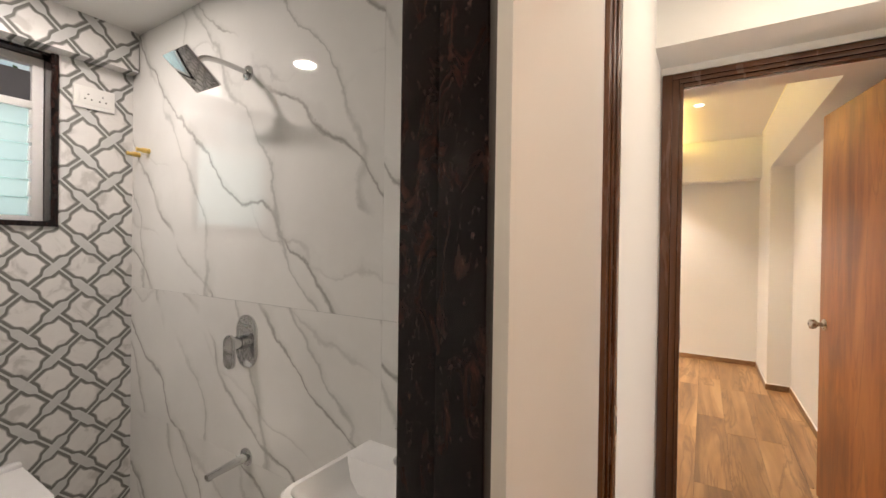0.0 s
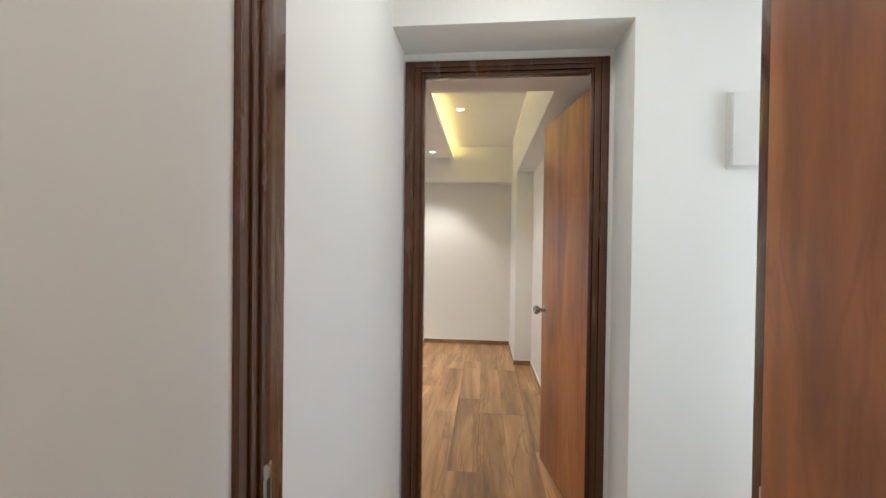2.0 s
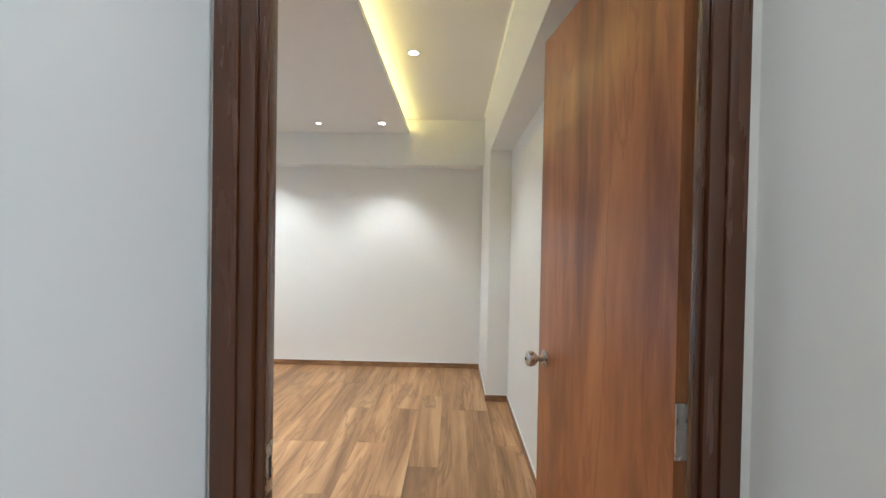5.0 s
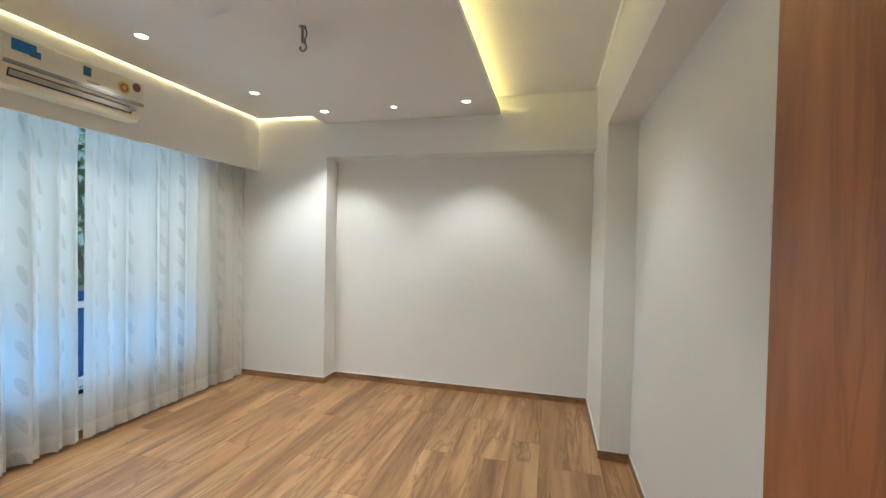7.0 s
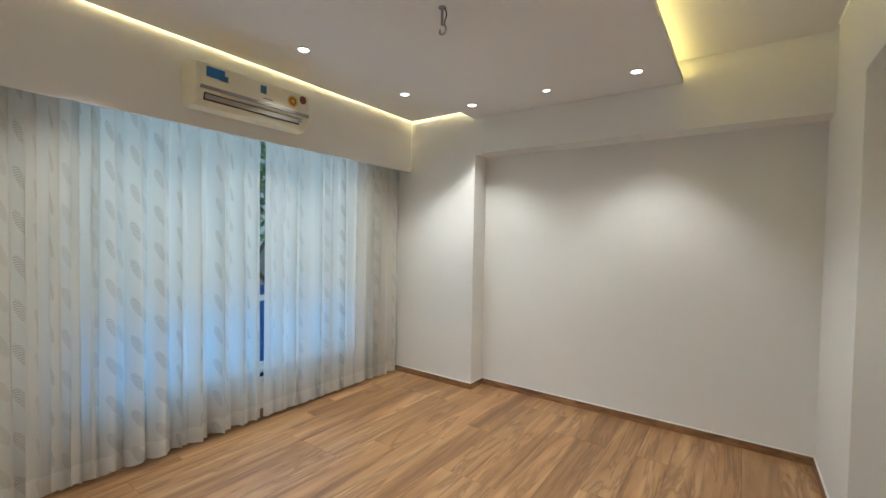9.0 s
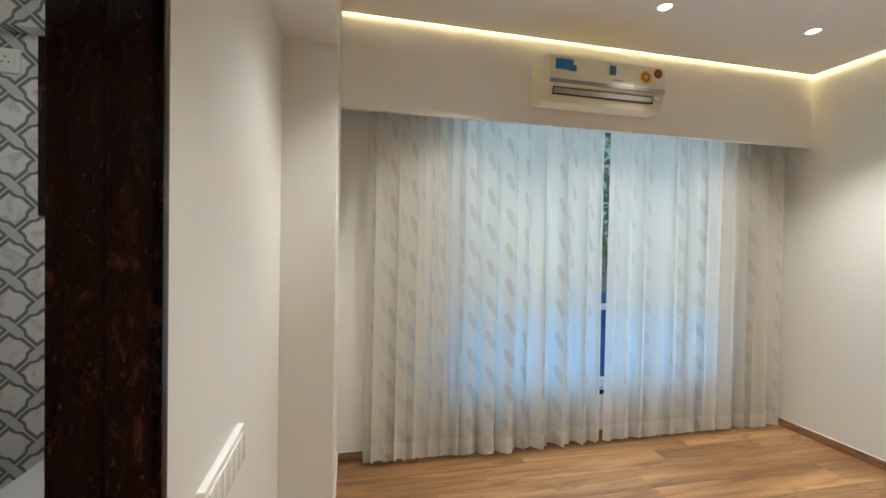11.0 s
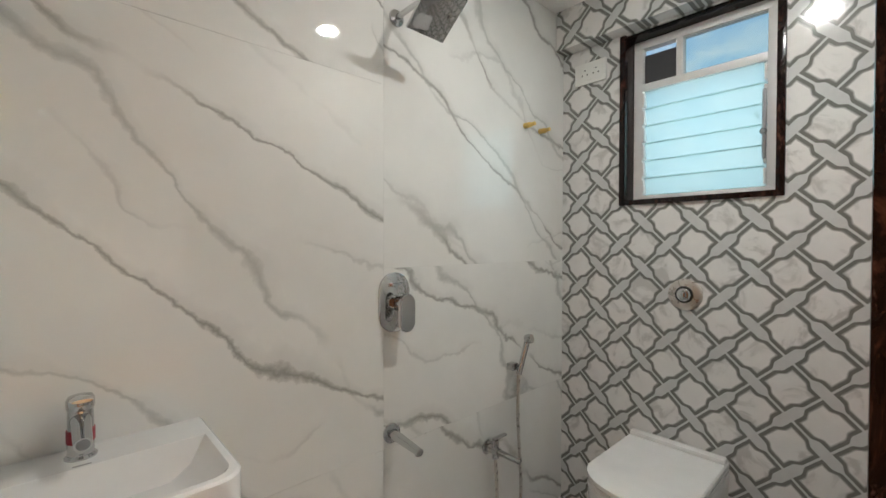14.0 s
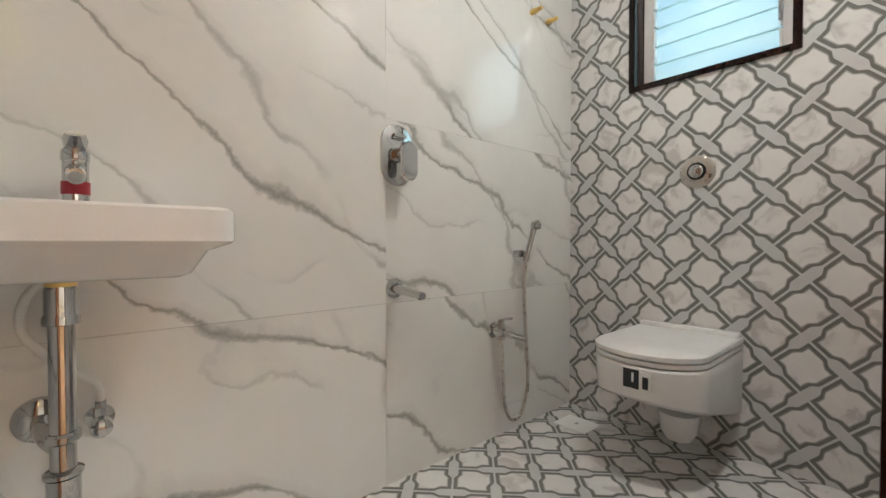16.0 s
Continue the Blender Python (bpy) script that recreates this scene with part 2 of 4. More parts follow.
def cloth(name):
    """Sheer printed curtain: part lets light through, with a small leaf print."""
    m = Nodes(name, 0.85)
    uv = m.tree.nodes.new("ShaderNodeUVMap").outputs[0]
    sep = m.tree.nodes.new("ShaderNodeSeparateXYZ")
    m.link(uv, sep.inputs[0])
    cu, cv = m.math("DIVIDE", sep.outputs[0], 0.095), m.math("DIVIDE", sep.outputs[1], 0.225)
    column = m.math("FLOOR", cu)
    pale = m.math("FLOORED_MODULO", column, 2.0)
    cv = m.math("ADD", cv, m.math("MULTIPLY", column, 0.27))
    x = m.math("SUBTRACT", m.math("FRACT", cu), 0.5)
    y = m.math("SUBTRACT", m.math("FRACT", cv), 0.5)
    x2 = m.math("ADD", x, m.math("MULTIPLY", y, 0.45))
    leaf = m.math("ADD", m.math("POWER", m.math("MULTIPLY", x2, 7.5), 2.0), m.math("POWER", m.math("MULTIPLY", y, 3.7), 2.0))
    inside = m.math("LESS_THAN", leaf, 1.0)
    ribs = m.math("GREATER_THAN", m.math("SINE", m.math("ADD", m.math("MULTIPLY", y, 120.0), m.math("MULTIPLY", m.math("ABSOLUTE", x2), 34.0))), 0.0)
    ribbed = m.math("MAXIMUM", ribs, pale)
    printed = m.math("MULTIPLY", m.math("MULTIPLY", inside, ribbed), m.math("MULTIPLY_ADD", pale, -0.38, 0.60))
    hem = m.math("LESS_THAN", sep.outputs[1], 0.105)
    weave = m.noise(m.scaled(uv, (1, 1, 1)), 700, 2)
    colour = m.mix(printed, (0.82, 0.80, 0.74), (0.36, 0.32, 0.26))
    m.put("Base Color", colour)
    trans = m.tree.nodes.new("ShaderNodeBsdfTranslucent")
    m.link(colour, trans.inputs[0])
    clear = m.tree.nodes.new("ShaderNodeBsdfTransparent")
    mix1, mix2 = m.tree.nodes.new("ShaderNodeMixShader"), m.tree.nodes.new("ShaderNodeMixShader")
    mix1.inputs[0].default_value = 0.42
    m.link(m.bsdf.outputs[0], mix1.inputs[1]), m.link(trans.outputs[0], mix1.inputs[2])
    m.link(m.math("MULTIPLY", m.math("MULTIPLY_ADD", printed, -0.12, 0.17), m.math("MULTIPLY_ADD", hem, -0.7, 1.0)), mix2.inputs[0])
    m.link(mix1.outputs[0], mix2.inputs[1]), m.link(clear.outputs[0], mix2.inputs[2])
    m.link(mix2.outputs[0], m.tree.nodes["Material Output"].inputs[0])
    m.bump(weave, 0.2, 0.0005)
    return m.mat


def glass(name, colour=(0.9, 0.97, 0.97), rough=0.0, frosted=False):
    m = Nodes(name, rough, 0, colour)
    if frosted:
        trans, thru, mix = m.tree.nodes.new("ShaderNodeBsdfTranslucent"), m.tree.nodes.new("ShaderNodeBsdfTransparent"), m.tree.nodes.new("ShaderNodeMixShader")
        trans.inputs[0].default_value, thru.inputs[0].default_value, mix.inputs[0].default_value = (*colour, 1), (*colour, 1), 0.75
        add = m.tree.nodes.new("ShaderNodeMixShader")
        add.inputs[0].default_value = 0.08
        m.link(trans.outputs[0], mix.inputs[1]), m.link(thru.outputs[0], mix.inputs[2])
        m.link(mix.outputs[0], add.inputs[1]), m.link(m.bsdf.outputs[0], add.inputs[2])
        m.link(add.outputs[0], m.tree.nodes["Material Output"].inputs[0])
        return m.mat
    clear, gloss = m.tree.nodes.new("ShaderNodeBsdfTransparent"), m.tree.nodes.new("ShaderNodeBsdfGlossy")
    clear.inputs[0].default_value, gloss.inputs["Roughness"].default_value = (*colour, 1), 0.02
    fres, mix = m.node("Fresnel", IOR=1.45), m.tree.nodes.new("ShaderNodeMixShader")
    m.link(fres.outputs[0], mix.inputs[0]), m.link(clear.outputs[0], mix.inputs[1]), m.link(gloss.outputs[0], mix.inputs[2])
    m.link(mix.outputs[0], m.tree.nodes["Material Output"].inputs[0])
    return m.mat


def leaves_mat(name):
    m = Nodes(name, 0.55)
    n = m.tree.nodes.new("ShaderNodeNewGeometry").outputs["Random Per Island"]
    m.put("Base Color", m.ramp(n, (0.0, (0.04, 0.10, 0.03)), (0.5, (0.09, 0.19, 0.05)), (1.0, (0.18, 0.30, 0.08))))
    return m.mat


def far_sky(name):
    """Hazy white low down, blue higher up, with thin cloud."""
    m = Nodes(name, 1.0, 0, (0, 0, 0))
    p = m.place()
    sep = m.tree.nodes.new("ShaderNodeSeparateXYZ")
    m.link(p, sep.inputs[0])
    cloud = m.ramp(m.noise(m.scaled(p, (1, 0.6, 1.2)), 0.15, 6, 0.6, 0.5), (0.44, (0, 0, 0)), (0.62, (1, 1, 1)))
    blue = m.ramp(m.math("MULTIPLY_ADD", sep.outputs[2], 0.0135, 0.05), (0.05, (0.62, 0.82, 0.88)), (0.32, (0.50, 0.76, 0.90)), (0.65, (0.13, 0.34, 0.72)), (1.0, (0.09, 0.26, 0.64)))
    m.put("Emission Color", m.mix(m.math("MULTIPLY", cloud, 0.7), blue, (0.80, 0.88, 0.90)))
    m.put("Emission Strength", 0.55)
    return m.mat


M_WALL = paint("white_wall_paint", (0.835, 0.83, 0.795))
M_CEIL = paint("ceiling_paint", (0.82, 0.81, 0.785), 0.7, 0.15)
M_PLANK = wood("oak_laminate_plank", (0.165, 0.080, 0.032), (0.365, 0.195, 0.082), (0.53, 0.32, 0.155), (3.8, 0.34, 1.0), 2.5, 0.36, True, 0.06, 0.62)
M_JOINT = plain("plank_joint", (0.09, 0.05, 0.025), 0.6)
M_SKIRT = wood("skirting_wood", (0.16, 0.08, 0.04), (0.30, 0.16, 0.075), (0.40, 0.23, 0.115), (1.5, 1.5, 8), 5, 0.35, False, 0.1, 0.2)
M_CAULK = plain("white_caulk", (0.82, 0.81, 0.79), 0.5)
M_LEAF = wood("teak_laminate", (0.23, 0.072, 0.026), (0.46, 0.168, 0.058), (0.60, 0.250, 0.095), (3.4, 3.4, 0.55), 2.5, 0.40, True, 0.08, 0.4)
M_FRAME = wood("polished_frame_wood", (0.045, 0.013, 0.005), (0.082, 0.027, 0.009), (0.115, 0.041, 0.014), (4.0, 4.0, 0.35), 1.6, 0.26, False, 0.25, 0.08)
M_MARBLE = marble("white_marble_tile", 29.0, 3.1)
M_MARBLE_G = marble("white_marble_tile_guest", -42.0, 7.4)
M_GROUT = plain("white_grout", (0.72, 0.71, 0.69), 0.7)
M_LATW = lattice("lattice_wall_tile", 1, 2, shift=(-2.982, -1.277))
M_LATF = lattice("lattice_floor_tile", 0, 1, 0.18, shift=(1.372, -2.157))
M_GRANITE = granite("dark_granite")
M_CHROME = plain("chrome", (0.58, 0.58, 0.58), 0.07, 1.0)
M_STEEL = plain("brushed_steel", (0.55, 0.52, 0.48), 0.28, 1.0)
M_CERAMIC = plain("white_ceramic", (0.86, 0.86, 0.85), 0.07)
M_PLASTIC = plain("white_plastic", (0.80, 0.80, 0.77), 0.3)
M_SWITCH = plain("switch_plastic", (0.9, 0.9, 0.89), 0.2)
M_IVORY = plain("ivory_plastic", (0.80, 0.74, 0.56), 0.35)
M_FLAP = plain("flap_plastic", (0.40, 0.37, 0.31), 0.6)
M_GREY = plain("grey_plastic", (0.30, 0.30, 0.30), 0.4)
M_DARK = plain("dark_slot", (0.02, 0.02, 0.02), 0.6)
M_BRASS = plain("brass_yellow", (0.75, 0.52, 0.16), 0.3, 0.5)
M_RED = plain("red_tape", (0.35, 0.02, 0.03), 0.4)
M_BLUE = plain("blue_sticker", (0.02, 0.16, 0.42), 0.35)
M_TEAL = plain("teal_sticker", (0.03, 0.14, 0.22), 0.35)
M_GOLD = plain("gold_sticker", (0.72, 0.42, 0.07), 0.4)
M_BROWN = plain("brown_sticker", (0.25, 0.07, 0.05), 0.4)
M_BLACK = plain("black_label", (0.015, 0.015, 0.015), 0.4)
M_ALU = plain("white_aluminium", (0.74, 0.74, 0.73), 0.35)
M_LAMP = glow("lamp_face", (1.0, 0.95, 0.86), 14.0)
M_STRIP = glow("led_strip", (1.0, 0.78, 0.27), 12.0)
M_STRIPW = glow("led_strip_pale", (1.0, 0.82, 0.47), 12.0)
M_STRIPD = glow("led_strip_dim", (1.0, 0.88, 0.6), 0.4)
M_CLOTH = cloth("sheer_curtain")
M_GLASS = glass("window_glass")
M_LOUVRE = glass("frosted_louvre", (0.87, 0.97, 0.96), 0.3, True)
M_EDGE = plain("glass_edge", (0.30, 0.50, 0.50), 0.3)
M_MESH = plain("fly_mesh", (0.06, 0.06, 0.065), 0.8)
M_CONCRETE = plain("concrete", (0.35, 0.34, 0.32), 0.85, 0, 0.3)
M_SKY = far_sky("hazy_sky")
M_TARP = glass("blue_sheet", (0.10, 0.42, 0.95), 0.4, True)
M_LEAVES = leaves_mat("foliage")
M_BARK = plain("bark", (0.12, 0.08, 0.05), 0.9, 0, 0.5)


# ---- mesh helpers ----
def box(bm, x0, x1, y0, y1, z0, z1, bevel=0.0):
    made = bmesh.ops.create_cube(bm, size=1.0, matrix=Matrix.Translation(((x0 + x1) / 2, (y0 + y1) / 2, (z0 + z1) / 2)) @ Matrix.Diagonal((abs(x1 - x0), abs(y1 - y0), abs(z1 - z0), 1)))
    if bevel:
        edges = list({e for v in made["verts"] for e in v.link_edges})
        bmesh.ops.bevel(bm, geom=edges, offset=bevel, segments=2, profile=0.6, affect="EDGES")
    return bm


def boxes(*dims, bevel=0.0):
    bm = bmesh.new()
    for d in dims:
        box(bm, *d, bevel=bevel)
    return bm


def rod(bm, a, b, r, r2=None, n=20):
    a, b = Vector(a), Vector(b)
    m = Matrix.Translation((a + b) / 2) @ (b - a).to_track_quat("Z", "Y").to_matrix().to_4x4()
    bmesh.ops.create_cone(bm, cap_ends=True, segments=n, radius1=r, radius2=r if r2 is None else r2, depth=(b - a).length, matrix=m)
    return bm


def tube(points, r, n=12):
    """A smooth pipe along a few points."""
    pts = [Vector(p) for p in points]
    line = []
    for i in range(len(pts) - 1):
        p0, p1, p2, p3 = pts[max(i - 1, 0)], pts[i], pts[i + 1], pts[min(i + 2, len(pts) - 1)]
        for s in range(10):
            t = s / 10
            line.append(0.5 * (2 * p1 + (p2 - p0) * t + (2 * p0 - 5 * p1 + 4 * p2 - p3) * t * t + (3 * p1 - p0 - 3 * p2 + p3) * t ** 3))
    line.append(pts[-1])
    bm, rings, side = bmesh.new(), [], Vector((0.31, 0.23, 0.92))
    for i, p in enumerate(line):
        d = (line[min(i + 1, len(line) - 1)] - line[max(i - 1, 0)]).normalized()
        u = d.cross(side).normalized()
        w = d.cross(u)
        rings.append([bm.verts.new(p + r * (math.cos(k * math.tau / n) * u + math.sin(k * math.tau / n) * w)) for k in range(n)])
    for r0, r1 in zip(rings, rings[1:]):
        for k in range(n):
            bm.faces.new((r0[k], r0[(k + 1) % n], r1[(k + 1) % n], r1[k]))
    bm.faces.new(rings[0]), bm.faces.new(rings[-1])
    bmesh.ops.recalc_face_normals(bm, faces=bm.faces)
    return bm


def lathe(profile, centre, axis, n=28):
    """A turned body: pairs of (distance along the axis, radius)."""
    bm, rings = bmesh.new(), []
    m = Matrix.Translation(centre) @ Vector(axis).to_track_quat("Z", "Y").to_matrix().to_4x4()
    for h, r in profile:
        rings.append([bm.verts.new(m @ Vector((r * math.cos(k * math.tau / n), r * math.sin(k * math.tau / n), h))) for k in range(n)])
    for r0, r1 in zip(rings, rings[1:]):
        for k in range(n):
            bm.faces.new((r0[k], r0[(k + 1) % n], r1[(k + 1) % n], r1[k]))
    bm.faces.new(rings[0]), bm.faces.new(rings[-1])
    bmesh.ops.recalc_face_normals(bm, faces=bm.faces)
    return bm


def loft(outlines):
    """A body through closed outlines of equal length."""
    bm = bmesh.new()
    rings = [[bm.verts.new(p) for p in o] for o in outlines]
    n = len(rings[0])
    for r0, r1 in zip(rings, rings[1:]):
        for k in range(n):
            bm.faces.new((r0[k], r0[(k + 1) % n], r1[(k + 1) % n], r1[k]))
    bm.faces.new(rings[0]), bm.faces.new(rings[-1])
    bmesh.ops.recalc_face_normals(bm, faces=bm.faces)
    return bm


def mesh_of(name, bm, material, smooth=None):
    data = bpy.data.meshes.new(name)
    bm.to_mesh(data)
    bm.free()
    data.materials.append(material)
    if smooth is not None:
        for p in data.polygons:
            p.use_smooth = True
        data.set_sharp_from_angle(angle=radians(smooth))
    return data


def part(name, bm, material, parent=None, label="", smooth=35):
    ob = new(name, mesh_of(name, bm, material, smooth))
    if parent is not None:
        ob.parent = parent
    return tagged(ob, label)


def setting(name, bm, material, label, category="wall", parent=None):
    return tagged(part(name, bm, material, parent, "", None), label, category, kind="structure")


def thing(name, label, category, at=(0, 0, 0), group=""):
    ob = new(name)
    ob.location, ob.empty_display_size = at, 0.1
    return tagged(ob, label, category, group)


def under(ob, parts):
    """Moves parts, built in world places, below a thing that has a place of its own."""
    for p in parts:
        p.parent = ob
        p.matrix_parent_inverse = Matrix.Translation(-Vector(ob.location))
    return ob


# ---- structure: plan in metres ----
XW, XE, YS, YN = -2.55, 1.14, 3.375, 7.165      # bedroom
BEAM, PANEL, WCEIL, ECEIL = 2.225, 2.555, 2.63, 2.70
BW, Y1, Y2, BC = -2.02, 1.87, 2.09, 2.40        # bathrooms: west wall, the two marble faces, ceiling
PX = 0.21                                       # west face of the passage
TOP = 2.95

# bedroom shell
setting("wall_north", boxes((XW - 0.2, XE + 0.2, YN, YN + 0.15, 0, TOP)), M_WALL, "white painted bedroom end wall in a shallow recess")
setting("column_north_west", boxes((XW, -1.54, 6.95, YN, 0, TOP)), M_WALL, "white plastered column beside the curtain", "column")
setting("column_north_east", boxes((0.95, XE, 6.20, 6.95, 0, BEAM), (0.95, XE, 6.95, YN, 0, BEAM)), M_WALL, "white plastered corner column in the bedroom", "column")
setting("beam_north", boxes((-1.54, XE, 6.95, YN, BEAM, TOP)), M_WALL, "white plastered beam above the end wall", "beam")
setting("beam_east", boxes((0.95, XE, 3.60, 6.95, BEAM, TOP)), M_WALL, "white plastered beam along the side wall", "beam")
setting("wall_east", boxes((XE, XE + 0.15, 3.20, YN, 0, TOP)), M_WALL, "plain white painted bedroom side wall")
setting("beam_south", boxes((-2.55, XE, YS, 3.60, BEAM, TOP)), M_WALL, "white plastered beam above the doors", "beam")
setting("column_south_west", boxes((-2.55, -1.80, YS, 3.605, 0, BEAM)), M_WALL, "white plastered column between bathroom door and curtain", "column")
DL, DR, DT = 0.285, 1.065, 2.17                 # bedroom door opening within its frame
setting("wall_south", boxes((-2.55, -0.655, 3.236, YS, 0, TOP), (0.085, 0.216, 3.20, YS, 0, TOP), (-0.655, 0.085, 3.236, YS, 2.14, TOP),
                            (0.216, 1.124, 3.20, YS, 2.228, TOP), (1.124, XE, 3.20, YS, 0, TOP)), M_WALL, "white painted bedroom wall with two door openings")
WY0, WY1, WZ0, WZ1 = 4.28, 6.36, 0.34, 2.25
setting("wall_west", boxes((XW - 0.2, XW, 3.236, WY0, 0, TOP), (XW - 0.2, XW, WY1, YN, 0, TOP), (XW - 0.2, XW, WY0, WY1, 0, WZ0), (XW - 0.2, XW, WY0, WY1, WZ1, TOP)),
        M_WALL, "white painted bedroom window wall behind the curtain")
setting("pelmet", boxes((-2.345, -2.32, 3.605, 6.95, 2.11, 2.75), (-2.55, -2.345, 3.605, 6.95, 2.60, 2.75)), M_WALL, "white plastered curtain pelmet across the window wall", "pelmet")
setting("ceiling", boxes((XW, XE, YS, YN, 2.80, TOP)), M_CEIL, "white concrete bedroom ceiling slab", "ceiling")
setting("ceiling_panel", boxes((-1.557, 0.15, 3.60, 6.95, PANEL, PANEL + 0.035), (-1.557, -1.535, 3.60, 6.95, PANEL + 0.035, WCEIL)), M_CEIL, "dropped white plasterboard ceiling panel with lit edge", "ceiling")
setting("ceiling_west", boxes((-2.302, -1.557, 3.60, 6.925, WCEIL, WCEIL + 0.02)), M_CEIL, "white plasterboard side ceiling with a lit slot", "ceiling")
setting("ceiling_east", boxes((-0.3, 0.93, 3.60, 6.93, ECEIL, ECEIL + 0.02)), M_CEIL, "white plasterboard ceiling of the lit cove", "ceiling")
setting("floor", boxes((XW, XE, 3.24, YN, -0.12, -0.006), (PX, 2.6, 0.0, 3.24, -0.12, -0.006)), M_JOINT, "timber floor of bedroom and passage", "floor")

# passage and lobby
setting("wall_passage_west", boxes((0.052, PX, 1.374, 1.95, 0, TOP), (0.052, PX, 1.95, 3.20, 0, TOP), (0.052, PX, 0.0, 0.62, 0, TOP), (0.052, PX, 0.62, 1.374, 2.14, TOP)), M_WALL, "white painted passage wall with a bathroom door opening")
setting("wall_passage_south", boxes((0.052, 2.6, -0.12, 0.0, 0, TOP)), M_WALL, "plain white wall closing the passage")
setting("wall_passage_east", boxes((1.20, 1.35, 0.0, 1.90, 0, TOP)), M_WALL, "white wall behind the open passage door")
setting("wall_passage_door", boxes((1.09, 2.6, 1.90, 2.02, 0, TOP), (PX, 1.09, 1.90, 2.02, 2.21, TOP)), M_WALL, "white wall around the passage door")
setting("wall_panel", boxes((1.145, 2.6, 2.95, 3.20, 0, TOP)), M_WALL, "white painted lobby wall that carries the meter box")
setting("beam_lobby", boxes((PX, 1.145, 2.95, 3.20, 2.262, TOP)), M_WALL, "white beam over the bedroom door", "beam")
# unseen wall; its opening is made up to hold the lobby's daylight lamp
setting("wall_lobby_east", boxes((2.6, 2.72, -0.12, 0.3, 0, TOP), (2.6, 2.72, 2.7, 3.20, 0, TOP), (2.6, 2.72, 0.3, 2.7, 0, 0.4), (2.6, 2.72, 0.3, 2.7, 2.4, TOP)), M_WALL, "plain white unseen wall added to close the lobby, open for a daylight lamp")
setting("ceiling_lobby", boxes((PX, 2.6, 0.0, 2.95, 2.55, 2.62)), M_CEIL, "white painted lobby ceiling", "ceiling")


def skirting(name, x0, x1, y0, y1):
    """A dark timber skirting board with a white caulk line on top."""
    s = setting(name, boxes((x0, x1, y0, y1, 0.0, 0.056)), M_SKIRT, "brown timber skirting board with white caulk line", "baseboard")
    part("caulk", boxes((x0, x1, y0, y1, 0.0565, 0.0625)), M_CAULK, s, "white caulk line", None)


T = 0.010
skirting("baseboard_1", -1.54, 0.94, YN - T, YN)
skirting("baseboard_2", XW, -1.54 + T, 6.95 - T, 6.95)
skirting("baseboard_3", -1.54, -1.54 + T, 6.951, YN - T - 0.001)
skirting("baseboard_4", 0.95 - T, 0.95, 6.20, YN - T - 0.001)
skirting("baseboard_5", 0.95 - T, XE - T - 0.001, 6.20 - T, 6.199)
skirting("baseboard_6", XE - T, XE, YS + 0.05, 6.199 - T)
skirting("baseboard_7", -1.80 + T + 0.001, -0.66, YS, YS + T)
skirting("baseboard_8", -1.80, -1.80 + T, YS, 3.605 + T)
skirting("baseboard_9", XW, -1.801, 3.605, 3.605 + T)
skirting("baseboard_10", XW, XW + T, 3.617, 6.938)

# hidden light strips of the ceiling
strip = thing("led_strip", "warm yellow light strip on top of the ceiling panel", "light strip", (0.1, 5.2, 2.6))
under(strip, [part("strip_light", boxes((0.070, 0.085, 3.65, 6.93, PANEL + 0.037, PANEL + 0.062)), M_STRIP)])
strip = thing("led_strip", "pale warm light strip in the ceiling slot above the pelmet", "light strip", (-2.3, 5.2, 2.68))
under(strip, [part("strip_light", boxes((-2.317, -2.272, 3.62, 6.94, 2.672, 2.684)), M_STRIPW)])
strip = thing("led_strip", "pale warm light strip in the slot beside the column", "light strip", (-1.9, 6.92, 2.68))
under(strip, [part("strip_light", boxes((-2.26, -1.57, 6.905, 6.945, 2.672, 2.684)), M_STRIPW)])

strip = thing("led_strip", "pale warm light strip in the cove slot along the beam", "light strip", (0.94, 5.2, 2.74))
under(strip, [part("strip_light", boxes((0.931, 0.949, 3.62, 6.93, 2.735, 2.745), (0.16, 0.931, 6.932, 6.949, 2.735, 2.745)), M_STRIPD)])

# ---- bathrooms ----
WIN2, WIN1 = (2.40, 2.945), (1.015, 1.565)
WBZ, WTZ = 1.47, 2.205
setting("wall_bath_west", boxes((BW - 0.22, BW, 0.0, WIN1[0], 0, TOP), (BW - 0.22, BW, WIN1[1], WIN2[0], 0, TOP), (BW - 0.22, BW, WIN2[1], 3.235, 0, TOP),
                                *[(BW - 0.22, BW, *w, 0, WBZ) for w in (WIN1, WIN2)], *[(BW - 0.22, BW, *w, WTZ, TOP) for w in (WIN1, WIN2)]),
        M_LATW, "patterned grey and white lattice tile wall with windows")
setting("beam_bath", boxes((BW, BW + 0.075, Y2 + 0.006, 3.229, 2.212, BC)), M_LATW, "lattice tiled lintel band above the ensuite window", "beam")
setting("beam_bath_guest", boxes((BW, BW + 0.075, 0.0, Y1 - 0.006, 2.212, BC)), M_LATW, "lattice tiled lintel band above the guest bathroom window", "beam")
setting("wall_bath_middle", boxes((BW - 0.22, 0.052, Y1 + 0.008, Y2 - 0.008, 0, TOP)), M_GROUT, "partition between the two bathrooms under marble tiles")
setting("wall_bath_north", boxes((BW, -0.663, 3.230, 3.235, 0, BC)), M_MARBLE, "marble tiled wall beside the ensuite door")
setting("wall_bath_east", boxes((0.085, 0.0515, Y2, 3.20, 0, BC)), M_MARBLE, "marble tiled wall behind the ensuite door")
